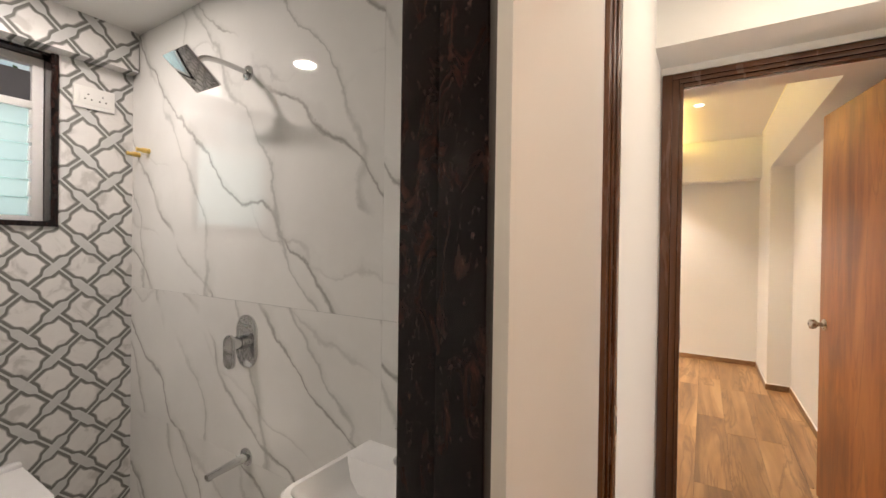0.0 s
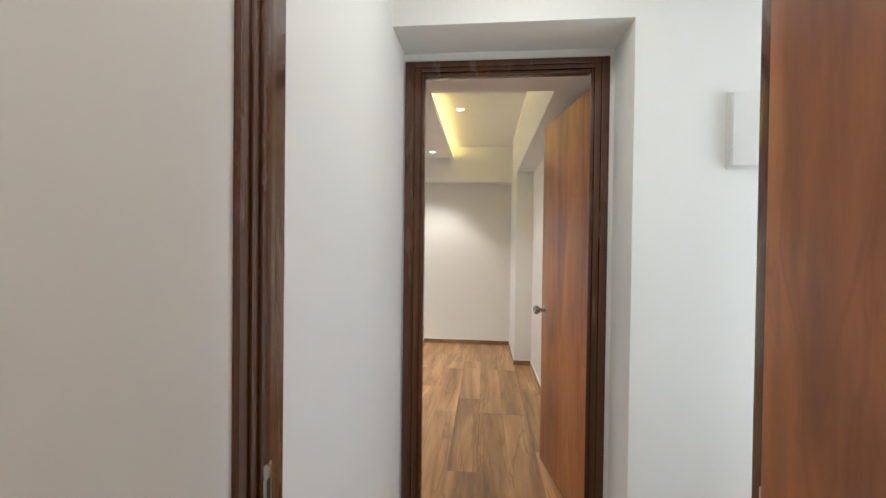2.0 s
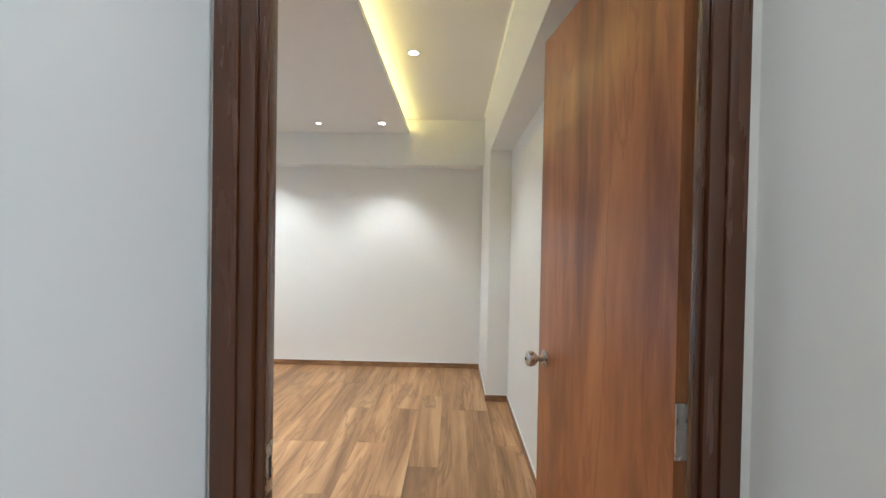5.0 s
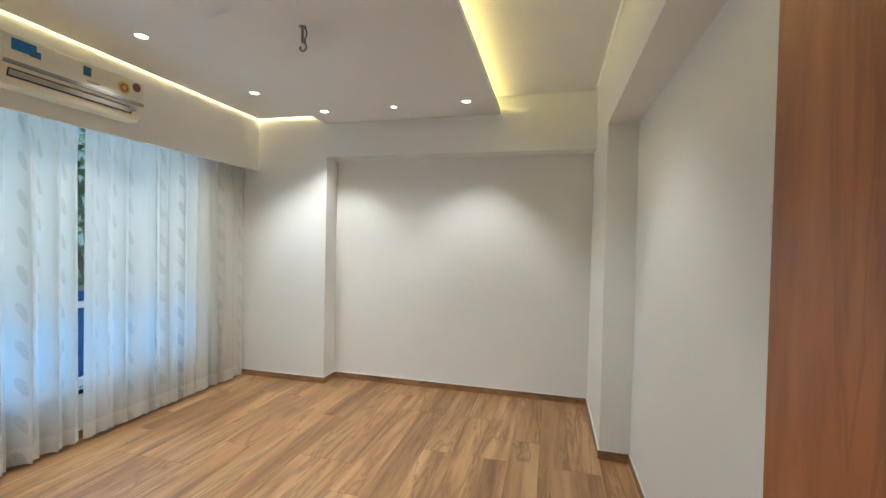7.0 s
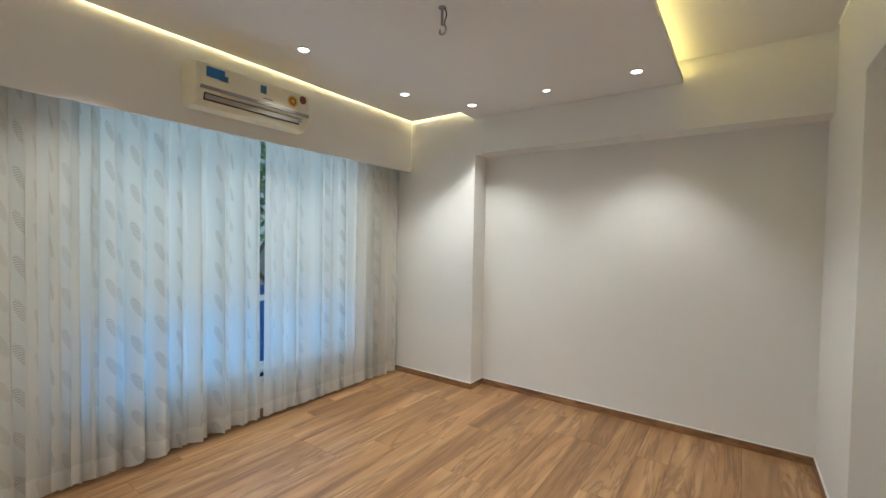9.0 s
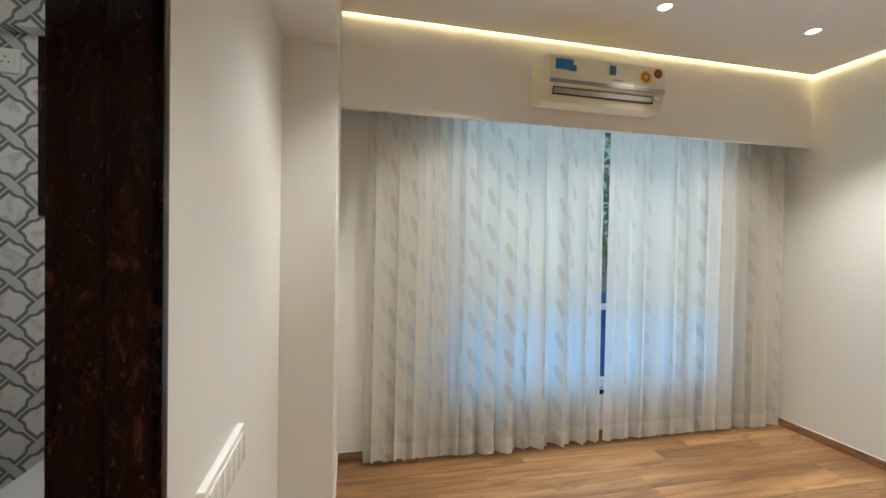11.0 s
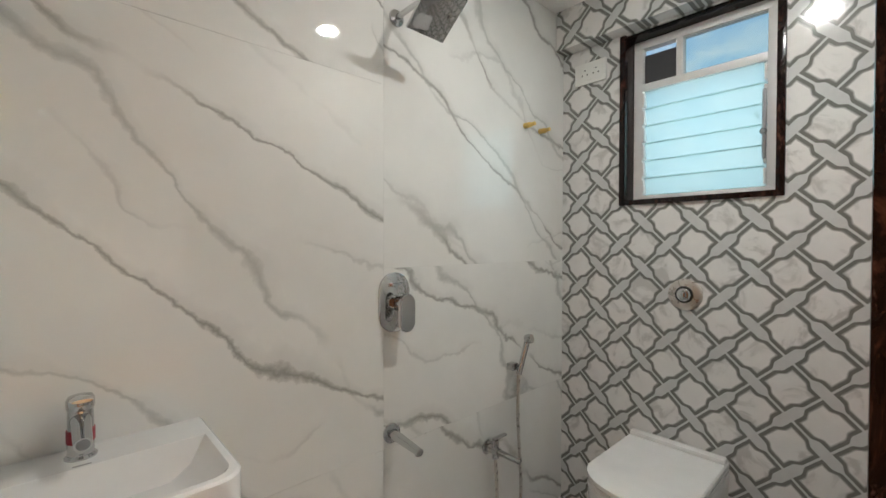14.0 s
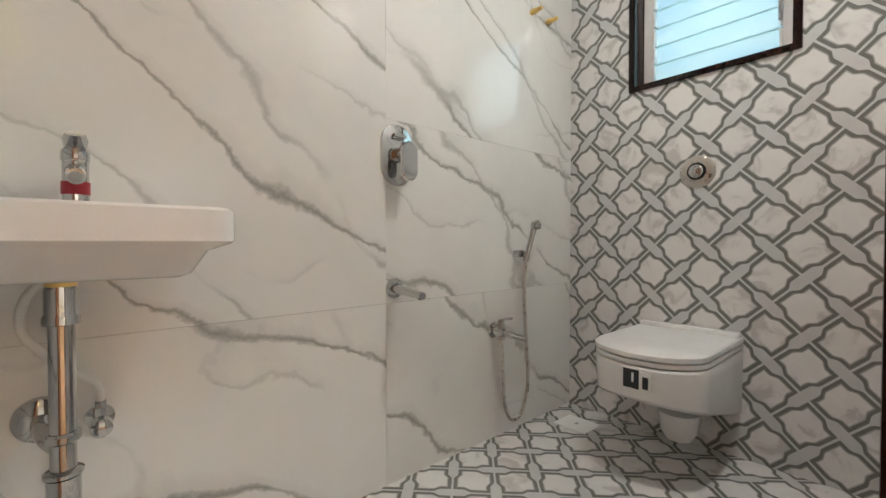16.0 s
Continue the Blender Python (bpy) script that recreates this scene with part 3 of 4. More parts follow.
setting("wall_bath_south", boxes((BW, 0.052, -0.12, 0.0, 0, TOP)), M_MARBLE, "marble tiled end wall of the guest bathroom")
setting("ceiling_bath", boxes((BW, 0.085, Y2 - 0.008, 3.236, BC, BC + 0.06), (BW, 0.052, 0.0, Y1 + 0.008, BC, BC + 0.06)), M_CEIL, "white bathroom ceiling", "ceiling")
setting("floor_bath", boxes((BW, 0.085, Y2 - 0.008, 3.24, -0.12, 0.0), (BW, 0.21, 0.0, Y1 + 0.008, -0.12, 0.0)), M_LATF, "lattice patterned bathroom floor tiles", "floor")
setting("roof", boxes((XW - 0.2, 2.72, -0.12, YN + 0.15, TOP, TOP + 0.12)), M_CONCRETE, "concrete slab above the flat", "roof")


def granite_frame(name, label, pieces):
    f = thing(name, label, "door frame", (pieces[0][0], pieces[0][2], 0))
    f["kind"] = "structure"
    under(f, [part("jamb" if d[5] - d[4] > 1 else "head", boxes(d, bevel=0.003), M_GRANITE) for d in pieces])
    return f


# polished granite linings: a wide slab with a proud strip next to it
granite_frame("door_frame_ensuite", "dark polished granite lining of the ensuite door opening",
              [(-0.662, -0.640, 3.217, 3.298, 0, 2.14), (-0.655, -0.632, 3.300, 3.378, 0, 2.14), (0.060, 0.085, 3.205, 3.380, 0, 2.14), (-0.640, 0.060, 3.205, 3.380, 2.115, 2.139)])
granite_frame("door_frame_guest", "dark polished granite lining of the guest bathroom opening",
              [(0.055, 0.118, 1.362, 1.385, 0, 2.14), (0.120, 0.190, 1.355, 1.385, 0, 2.14), (0.045, 0.213, 0.600, 0.622, 0, 2.14), (0.055, 0.190, 0.622, 1.355, 2.115, 2.139)])


# ---- doors ----
def frame_set(name, label, jambs, head):
    f = thing(name, label, "door frame", (jambs[0][0][0], jambs[0][0][2], 0))
    f["kind"] = "structure"
    for steps in jambs:
        under(f, [part("jamb", boxes(*steps, bevel=0.004), M_FRAME)])
    under(f, [part("head", boxes(*head, bevel=0.004), M_FRAME)])
    return f


FY0, FY1 = 3.188, 3.292
frame_set("door_1", "polished dark red-brown wooden frame of the bedroom door",
          [[(0.218, 0.262, FY0, FY1, 0, 2.224), (0.262, 0.290, FY0 + 0.004, 3.262, 0, 2.196), (0.290, 0.308, FY0 + 0.014, 3.242, 0, 2.176)],
           [(1.088, 1.123, FY0, 3.272, 0, 2.224), (1.060, 1.088, FY0 + 0.004, 3.236, 0, 2.196), (1.046, 1.060, FY0 + 0.012, 3.216, 0, 2.176)]],
          [(0.262, 1.088, FY0 + 0.001, FY1, 2.196, 2.223), (0.290, 1.060, FY0 + 0.004, 3.262, 2.176, 2.196), (0.308, 1.046, FY0 + 0.014, 3.242, 2.158, 2.176)])
frame_set("door_2", "polished dark red-brown wooden frame of the passage door",
          [[(0.204, 0.222, 1.888, 2.03, 0, 2.224), (0.222, 0.228, 1.912, 1.985, 0, 2.19), (0.228, 0.235, 1.93, 1.965, 0, 2.17)],
           [(1.024, 1.09, 1.888, 2.015, 0, 2.224), (1.012, 1.024, 1.945, 1.99, 0, 2.19)]],
          [(0.222, 1.024, 1.889, 2.03, 2.182, 2.223), (0.222, 1.024, 1.95, 2.018, 2.165, 2.182)])


def door_leaf(name, label, hinge, angle, width, side, knobs=(1,), material=None, hinges=(0.12, 0.965, 1.965)):
    """A flush leaf. The local x axis runs from the hinge along the leaf; side is the way its thickness goes."""
    t = 0.034 * side
    leaf = thing(name, label, "door", (0, 0, 0))
    part("panel", boxes((0.003, width, min(0, t), max(0, t), 0.008, 2.15), bevel=0.0015), material or M_LEAF, leaf)
    for way in (-1, 1):
        if way not in knobs:
            continue
        y = (t if (way > 0) == (side > 0) else 0.0)
        knob = part("knob", lathe([(0, 0.030), (0.004, 0.031), (0.007, 0.026), (0.009, 0.012), (0.030, 0.0115), (0.036, 0.018), (0.045, 0.026), (0.056, 0.0285), (0.066, 0.025), (0.071, 0.016), (0.072, 0.006)],
                                  (width - 0.062, y, 0.985), (0, way, 0)), M_STEEL, leaf, "round brushed steel knob")
        part("keyhole", lathe([(0.0, 0.006), (0.0015, 0.006)], (width - 0.062, y + way * 0.072, 0.985), (0, way, 0), 12), M_DARK, knob)
    for hz in hinges:
        h = part("hinge", boxes((-0.002, 0.0026, min(0, t) + 0.001, max(0, t) - 0.001, hz, hz + 0.115), bevel=0.0005), M_STEEL, leaf, "steel butt hinge")
        part("knuckle", rod(bmesh.new(), (-0.004, 0 if side > 0 else 0.0, hz), (-0.004, 0, hz + 0.115), 0.0065, n=12), M_STEEL, h)
    leaf.matrix_world = Matrix.Translation(hinge) @ Matrix.Rotation(radians(angle), 4, "Z")
    return leaf


door_leaf("bedroom_door", "open reddish-brown wood grain flush door in the bedroom doorway", (1.120, 3.334, 0), 99.5, 0.745, 1, (-1, 1))
door_leaf("passage_door", "open reddish-brown wood grain flush door in the passage", (0.986, 1.878, 0), -91, 0.78, -1, (1,))
door_leaf("ensuite_door", "open wood grain flush door with round steel knob in the ensuite", (0.046, 3.20, 0), -95.5, 0.66, 1, (-1,))
# strike plates on the frames
for nm, d, inner in (("strike_plate", (0.2345, 0.237, 1.935, 1.960, 0.94, 1.03), (0.2365, 0.2375, 1.942, 1.953, 0.965, 1.005)),
                     ("strike_plate", (0.3075, 0.310, 3.21, 3.235, 0.94, 1.03), (0.3095, 0.3105, 3.217, 3.228, 0.965, 1.005))):
    sp = tagged(part(nm, boxes(d, bevel=0.0008), M_STEEL), "small steel strike plate on the door jamb", "strike plate")
    part("slot", boxes(inner), M_DARK, sp)


# ---- ceiling downlights, hook ----
def downlight(x, y, z, r, dim=False):
    d = thing("downlight", "small round recessed white downlight, lit", "downlight", (x, y, z), "recessed ceiling downlights")
    part("trim_ring", lathe([(0, r + 0.012), (-0.004, r + 0.010), (-0.005, r), (0.0, r - 0.002), (0.001, r - 0.001)], (0, 0, 0), (0, 0, 1), 32), M_PLASTIC, d)
    part("lens", lathe([(-0.0015, r - 0.001), (-0.003, r * 0.6), (-0.0032, 0.004)], (0, 0, 0), (0, 0, 1), 32), M_LAMP, d, "glowing lens")
    return d


# the added south pair gets fittings like the others
for lx, ly, lz, lw in DOWN:
    downlight(lx, ly, lz, 0.024 if lw < 10 else 0.034)
for lx, ly in (LAMP_ENSUITE, LAMP_GUEST):
    downlight(lx, ly, BC, 0.042)
# fittings for the unseen lamps added in lobby and passage
for lx, ly in ((0.74, 2.42), (0.66, 1.0)):
    downlight(lx, ly, 2.55, 0.036)

hook = thing("fan_hook", "grey steel fan hook with loose wire in the ceiling panel", "ceiling hook", (-0.705, 5.238, PANEL))
part("plate", lathe([(0, 0.020), (-0.004, 0.019), (-0.006, 0.008)], (0, 0, 0), (0, 0, 1), 20), M_GREY, hook)
part("rod", rod(bmesh.new(), (0, 0, -0.002), (0, 0, -0.085), 0.0065, n=12), M_GREY, hook)
part("loop", tube([(0, 0, -0.08), (0.018, 0, -0.092), (0.024, 0, -0.112), (0.010, 0, -0.130), (-0.012, 0, -0.122), (-0.010, 0, -0.104)], 0.005), M_GREY, hook)
part("wire", tube([(0.010, 0.004, 0), (0.022, 0.006, -0.035), (0.010, 0.008, -0.07), (0.020, 0.006, -0.105)], 0.003), M_DARK, hook, "black loose wire")

# ---- split air conditioner ----
ac = thing("air_conditioner", "ivory wall split air conditioner with stickers above the curtain", "air conditioner", (-2.32, 5.14, 2.328))
Y0A, Y1A = -0.395, 0.395


def ac_outline(y, inset=0.0):
    pts = [(0, -0.115), (0, 0.14), (0.165, 0.14), (0.195, 0.125), (0.205, 0.09), (0.212, -0.02), (0.195, -0.035), (0.18, -0.085), (0.15, -0.125), (0.07, -0.132)]
    return [(max(px - inset, 0), y, pz * (1 - inset)) for px, pz in pts]


part("body", loft([ac_outline(Y0A, 0.012), ac_outline(Y0A + 0.012), ac_outline(Y1A - 0.012), ac_outline(Y1A, 0.012)]), M_IVORY, ac)
part("trim_band", boxes((0.19, 0.2135, Y0A + 0.015, Y1A - 0.015, -0.030, -0.010), bevel=0.003), M_GREY, ac, "grey band")
vent = part("air_outlet", loft([[(0.150, y, -0.104), (0.1795, y, -0.0885), (0.1935, y, -0.0485), (0.150, y, -0.05)] for y in (Y0A + 0.045, Y1A - 0.075)]), M_DARK, ac)
part("flap", loft([[(0.172, y, -0.080), (0.1835, y, -0.082), (0.1945, y, -0.0555), (0.186, y, -0.053)] for y in (Y0A + 0.052, Y1A - 0.082)]), M_FLAP, vent)
part("blue_sticker", boxes((0.2085, 0.2105, Y0A + 0.05, Y0A + 0.16, 0.045, 0.105)), M_BLUE, ac, "blue promotional sticker")
part("sticker_tail", boxes((0.2085, 0.2108, Y0A + 0.13, Y0A + 0.18, 0.040, 0.075)), M_TEAL, ac)
part("teal_sticker", boxes((0.2090, 0.2112, 0.0, 0.042, 0.045, 0.098)), M_TEAL, ac, "small teal sticker")
part("maker_bar", boxes((0.2095, 0.2118, 0.02, 0.09, 0.012, 0.019)), M_GREY, ac)
part("gold_sticker", lathe([(0, 0.040), (0.002, 0.040)], (0.208, 0.245, 0.055), (1, 0, 0)), M_GOLD, ac, "round gold guarantee sticker")
part("sticker_ring", lathe([(0, 0.026), (0.001, 0.026)], (0.2102, 0.245, 0.055), (1, 0, 0)), M_BROWN, ac)
part("sticker_heart", lathe([(0, 0.016), (0.001, 0.016)], (0.2113, 0.245, 0.055), (1, 0, 0)), M_GOLD, ac)
part("star_label", lathe([(0, 0.028), (0.002, 0.028)], (0.208, 0.33, 0.085), (1, 0, 0)), M_BROWN, ac, "brown energy label")
part("label_foot", boxes((0.2085, 0.2105, 0.31, 0.35, 0.01, 0.055)), M_PLASTIC, ac)
part("display", boxes((0.19, 0.2145, 0.30, 0.325, -0.075, -0.05), bevel=0.002), M_GREY, ac)


# ---- curtains ----
def curtain(name, label, y0, y1, x, z0, z1, folds, seed):
    rnd = random.Random(seed)
    phase = [rnd.uniform(-1.2, 1.2) for _ in range(folds + 2)]
    depth = [rnd.uniform(0.35, 1.3) for _ in range(folds + 2)]
    n, rows = folds * 14, 22
    bm = bmesh.new()
    uv = bm.loops.layers.uv.new("UVMap")
    grid = []
    for r in range(rows + 1):
        f = r / rows
        line = []
        for i in range(n + 1):
            s = i / n
            k = (s + 0.020 * math.sin(7.3 * s + seed) + 0.011 * math.sin(17.0 * s + 2 * seed)) * folds
            k = min(max(k, 0.0), folds)
            j = int(min(k, folds - 1e-6))
            a = phase[j] + (phase[j + 1] - phase[j]) * (k - j)
            d = depth[j] + (depth[j + 1] - depth[j]) * (k - j)
            amp = (0.034 + 0.030 * (1 - f) ** 0.8) * d * (0.8 + 0.35 * math.sin(5.1 * s + seed))
            w = math.sin(math.tau * (k + a * (0.10 + 0.14 * (1 - f))))
            w2 = 0.35 * math.sin(math.tau * 2 * k + 3 * a) * (1 - f)
            pinch = math.exp(-((f - 0.955) / 0.02) ** 2)
            px = x + amp * (w + w2) * (1 - 0.7 * pinch)
            py = y0 + (y1 - y0) * s + 0.021 * math.sin(math.tau * 2 * k + 0.5 * a) * (1 - 0.65 * f) * d
            pz = z0 + (z1 - z0) * f + (0.020 * w * d * (1 - f / 0.3) if f < 0.3 else 0)
            line.append((bm.verts.new((px, py, pz)), (s * (y1 - y0) * 1.55, f * (z1 - z0))))
        grid.append(line)
    for r in range(rows):
        for i in range(n):
            q = (grid[r][i], grid[r][i + 1], grid[r + 1][i + 1], grid[r + 1][i])
            face = bm.faces.new([v for v, _ in q])
            for loop, (_, c) in zip(face.loops, q):
                loop[uv].uv = c
    ob = thing(name, label, "curtain", (x, (y0 + y1) / 2, 0), "sheer curtains at the window")
    return under(ob, [part("cloth", bm, M_CLOTH, None, "", 80)])


curtain("curtain", "sheer white curtain printed with small beige leaves, drawn", 3.77, 5.345, -2.445, 0.028, 2.165, 14, 4)
curtain("curtain", "sheer white leaf printed curtain, drawn beside the column", 5.388, 6.935, -2.445, 0.028, 2.165, 14, 9)
rail = thing("curtain_track", "white metal curtain track under the pelmet", "curtain rail", (-2.44, 5.3, 2.18))
under(rail, [part("track", boxes((-2.455, -2.425, 3.70, 6.94, 2.168, 2.19), bevel=0.003), M_ALU),
             part("bracket", boxes((-2.545, -2.455, 4.0, 4.03, 2.172, 2.185)), M_ALU), part("bracket", boxes((-2.545, -2.455, 6.6, 6.63, 2.172, 2.185)), M_ALU)])

# ---- bedroom window ----
win = thing("window_1", "wide white aluminium sliding window behind the curtain", "window", (-2.65, 5.32, 0))
win["kind"] = "structure"
xs, xe = -2.68, -2.62
under(win, [part("window_frame", boxes((xs, xe, WY0, WY1, WZ0, WZ0 + 0.05), (xs, xe, WY0, WY1, WZ1 - 0.05, WZ1), (xs, xe, WY0, WY0 + 0.05, WZ0 + 0.05, WZ1 - 0.05), (xs, xe, WY1 - 0.05, WY1, WZ0 + 0.05, WZ1 - 0.05), bevel=0.003), M_ALU),
            part("transom", boxes((xs, xe, WY0 + 0.05, WY1 - 0.05, 0.90, 0.94), bevel=0.003), M_ALU),
            part("mullion", boxes((xs, xe, 4.95, 4.99, WZ0 + 0.05, 0.90), bevel=0.003), M_ALU),
            part("mullion", boxes((xs + 0.02, xe - 0.005, 4.95, 4.99, 0.94, WZ1 - 0.05), bevel=0.003), M_ALU),
            part("mullion", boxes((xs + 0.02, xe - 0.005, 5.68, 5.72, 0.94, WZ1 - 0.05), bevel=0.003), M_ALU),
            part("mullion", boxes((xs, xe, 5.68, 5.72, WZ0 + 0.05, 0.90), bevel=0.003), M_ALU),
            part("window_sill", boxes((-2.76, -2.53, WY0 - 0.02, WY1 + 0.02, WZ0 - 0.025, WZ0), bevel=0.003), M_GRANITE)])
for ya, yb in ((WY0 + 0.05, 4.95), (4.99, 5.68), (5.72, WY1 - 0.05)):
    for za, zb in ((WZ0 + 0.05, 0.90), (0.94, WZ1 - 0.05)):
        pane = part("pane", boxes((-2.653, -2.648, ya, yb, za, zb)), M_GLASS, None)
        pane.visible_shadow = False
        under(win, [pane])

# ---- switch plate, distribution box, sockets ----
sw = thing("switch_plate", "white modular switch plate on the bedroom wall", "switch", (-0.95, YS, 0.83))
part("plate", boxes((-0.16, 0.16, 0, 0.018, -0.05, 0.05), bevel=0.003), M_SWITCH, sw)
for i in range(6):
    part("rocker", boxes((-0.145 + i * 0.049, -0.1 + i * 0.049, 0.018, 0.023, -0.036, 0.036), bevel=0.0015), M_SWITCH, sw)

bs = thing("socket_plate", "white switch and socket plate on the bedroom side wall", "socket", (XE, 4.340, 1.497))
part("plate", boxes((-0.012, 0, -0.11, 0.11, -0.041, 0.041), bevel=0.003), M_SWITCH, bs)
part("insert", boxes((-0.0145, -0.012, -0.095, 0.095, -0.029, 0.029), bevel=0.001), M_PLASTIC, bs)
for oy in (0.03, 0.075):
    for dy, dz in ((0, 0.012), (-0.011, -0.008), (0.011, -0.008)):
        part("pin_hole", rod(bmesh.new(), (-0.0150, oy + dy, dz), (-0.0144, oy + dy, dz), 0.0032, n=10), M_DARK, bs)

mb = thing("distribution_box", "flat white electrical distribution box on the lobby wall", "electrical box", (1.64, 2.95, 1.83))
part("back_box", boxes((-0.165, 0.165, -0.010, 0, -0.145, 0.140), bevel=0.004), M_PLASTIC, mb)
dbd = part("door", boxes((-0.158, 0.158, -0.032, -0.010, -0.136, 0.134), bevel=0.008), M_PLASTIC, mb)
part("latch", boxes((0.132, 0.150, -0.038, -0.032, -0.04, 0.055), bevel=0.003), M_ALU, dbd)
part("badge", boxes((0.105, 0.112, -0.0335, -0.032, 0.06, 0.10)), M_GREY, dbd)


def socket(y, z):
    s = thing("socket_plate", "white double socket plate high on the tiled wall", "socket", (BW, y, z), "bathroom sockets")
    part("plate", boxes((0, 0.012, -0.078, 0.078, -0.05, 0.05), bevel=0.003), M_PLASTIC, s)
    part("insert", boxes((0.012, 0.0145, -0.062, 0.062, -0.032, 0.032), bevel=0.001), M_PLASTIC, s)
    for oy in (-0.025, 0.03):
        for dy, dz in ((0, 0.014), (-0.012, -0.008), (0.012, -0.008)):
            part("pin_hole", rod(bmesh.new(), (0.0144, oy + dy, dz), (0.0150, oy + dy, dz), 0.0035, n=10), M_DARK, s)
    part("rocker", boxes((0.0145, 0.017, -0.058, -0.044, -0.02, 0.02), bevel=0.001), M_PLASTIC, s)
    return s


socket(2.238, 2.09)
socket(1.712, 2.05)


# ---- bathroom windows ----
def bath_window(y0, y1, flip):
    w = thing("window_2" if not flip else "window_3", "small louvred bathroom window in a dark granite surround", "window", (BW, (y0 + y1) / 2, WBZ))
    w["kind"] = "structure"
    g = []
    xa, xb = BW - 0.19, BW + 0.012
    for d in ((xa, xb, y0 - 0.02, y0 + 0.006, WBZ - 0.018, WTZ), (xa, xb, y1 - 0.006, y1 + 0.02, WBZ - 0.018, WTZ), (xa, xb, y0 + 0.006, y1 - 0.006, WBZ - 0.018, WBZ + 0.004), (xa, xb - 0.02, y0 + 0.006, y1 - 0.006, WTZ - 0.012, WTZ)):
        g.append(part("surround", boxes(d, bevel=0.002), M_GRANITE))
    fx0, fx1 = BW - 0.115, BW - 0.075
    a, b, c, d = y0 + 0.008, y1 - 0.008, WBZ + 0.006, WTZ - 0.014
    tr = 1.965
    g.append(part("window_frame", boxes((fx0, fx1, a, b, c, c + 0.022), (fx0, fx1, a, b, d - 0.035, d), (fx0, fx1, a, a + 0.038, c + 0.022, d - 0.035), (fx0, fx1, b - 0.038, b, c + 0.022, d - 0.035), bevel=0.002), M_ALU))
    g.append(part("transom", boxes((fx0 - 0.003, fx1 + 0.004, a + 0.038, b - 0.038, tr, tr + 0.032), bevel=0.002), M_ALU))
    mid = a + 0.19 if not flip else b - 0.19
    g.append(part("mullion", boxes((fx0, fx1 + 0.003, mid - 0.013, mid + 0.013, tr + 0.032, d - 0.035), bevel=0.002), M_ALU))
    la, lb = (a + 0.038, mid - 0.013), (mid + 0.013, b - 0.038)
    if flip:
        la, lb = lb, la
    vent = part("vent_mesh", boxes((fx0 + 0.01, fx0 + 0.016, *la, tr + 0.032, d - 0.06)), M_MESH, None, "dark mesh vent panel")
    pane = part("pane", boxes((fx0 + 0.015, fx0 + 0.02, *lb, tr + 0.032, d - 0.035)), M_GLASS)
    pane.visible_shadow = False
    g += [vent, pane]
    n = 6
    for i in range(n):
        h = (tr - c - 0.022) / n
        zc = c + 0.022 + h * (i + 0.5)
        bm = bmesh.new()
        box(bm, -0.0025, 0.0025, a + 0.045, b - 0.045, -h * 0.53, h * 0.53)
        bmesh.ops.rotate(bm, verts=bm.verts, cent=(0, 0, 0), matrix=Matrix.Rotation(radians(14), 3, "Y"))
        bmesh.ops.translate(bm, verts=bm.verts, vec=(fx0 + 0.02, 0, zc))
        lou = part("louvre", bm, M_LOUVRE, None, "frosted glass louvre")
        lou.visible_shadow = False
        g.append(lou)
        g.append(part("louvre_edge", boxes((fx0 + 0.024, fx0 + 0.030, a + 0.045, b - 0.045, zc - h * 0.515, zc - h * 0.515 + 0.004)), M_EDGE))
        for yy in (a + 0.0385, b - 0.0475):
            g.append(part("clip", boxes((fx0 + 0.008, fx1 + 0.006, yy, yy + 0.009, zc - 0.03, zc + 0.03), bevel=0.001), M_ALU))
    ly = b - 0.045 if not flip else a + 0.045
    g.append(part("lever", boxes((fx1, fx1 + 0.014, ly - 0.006, ly + 0.006, 1.60, 1.86), bevel=0.002), M_GREY))
    g.append(part("lever_knob", lathe([(0, 0.004), (0.004, 0.011), (0.012, 0.012), (0.018, 0.006)], (fx1 + 0.012, ly, 1.70), (1, 0, 0), 14), M_GREY))
    return under(w, g)


bath_window(*WIN2, False)
bath_window(*WIN1, True)


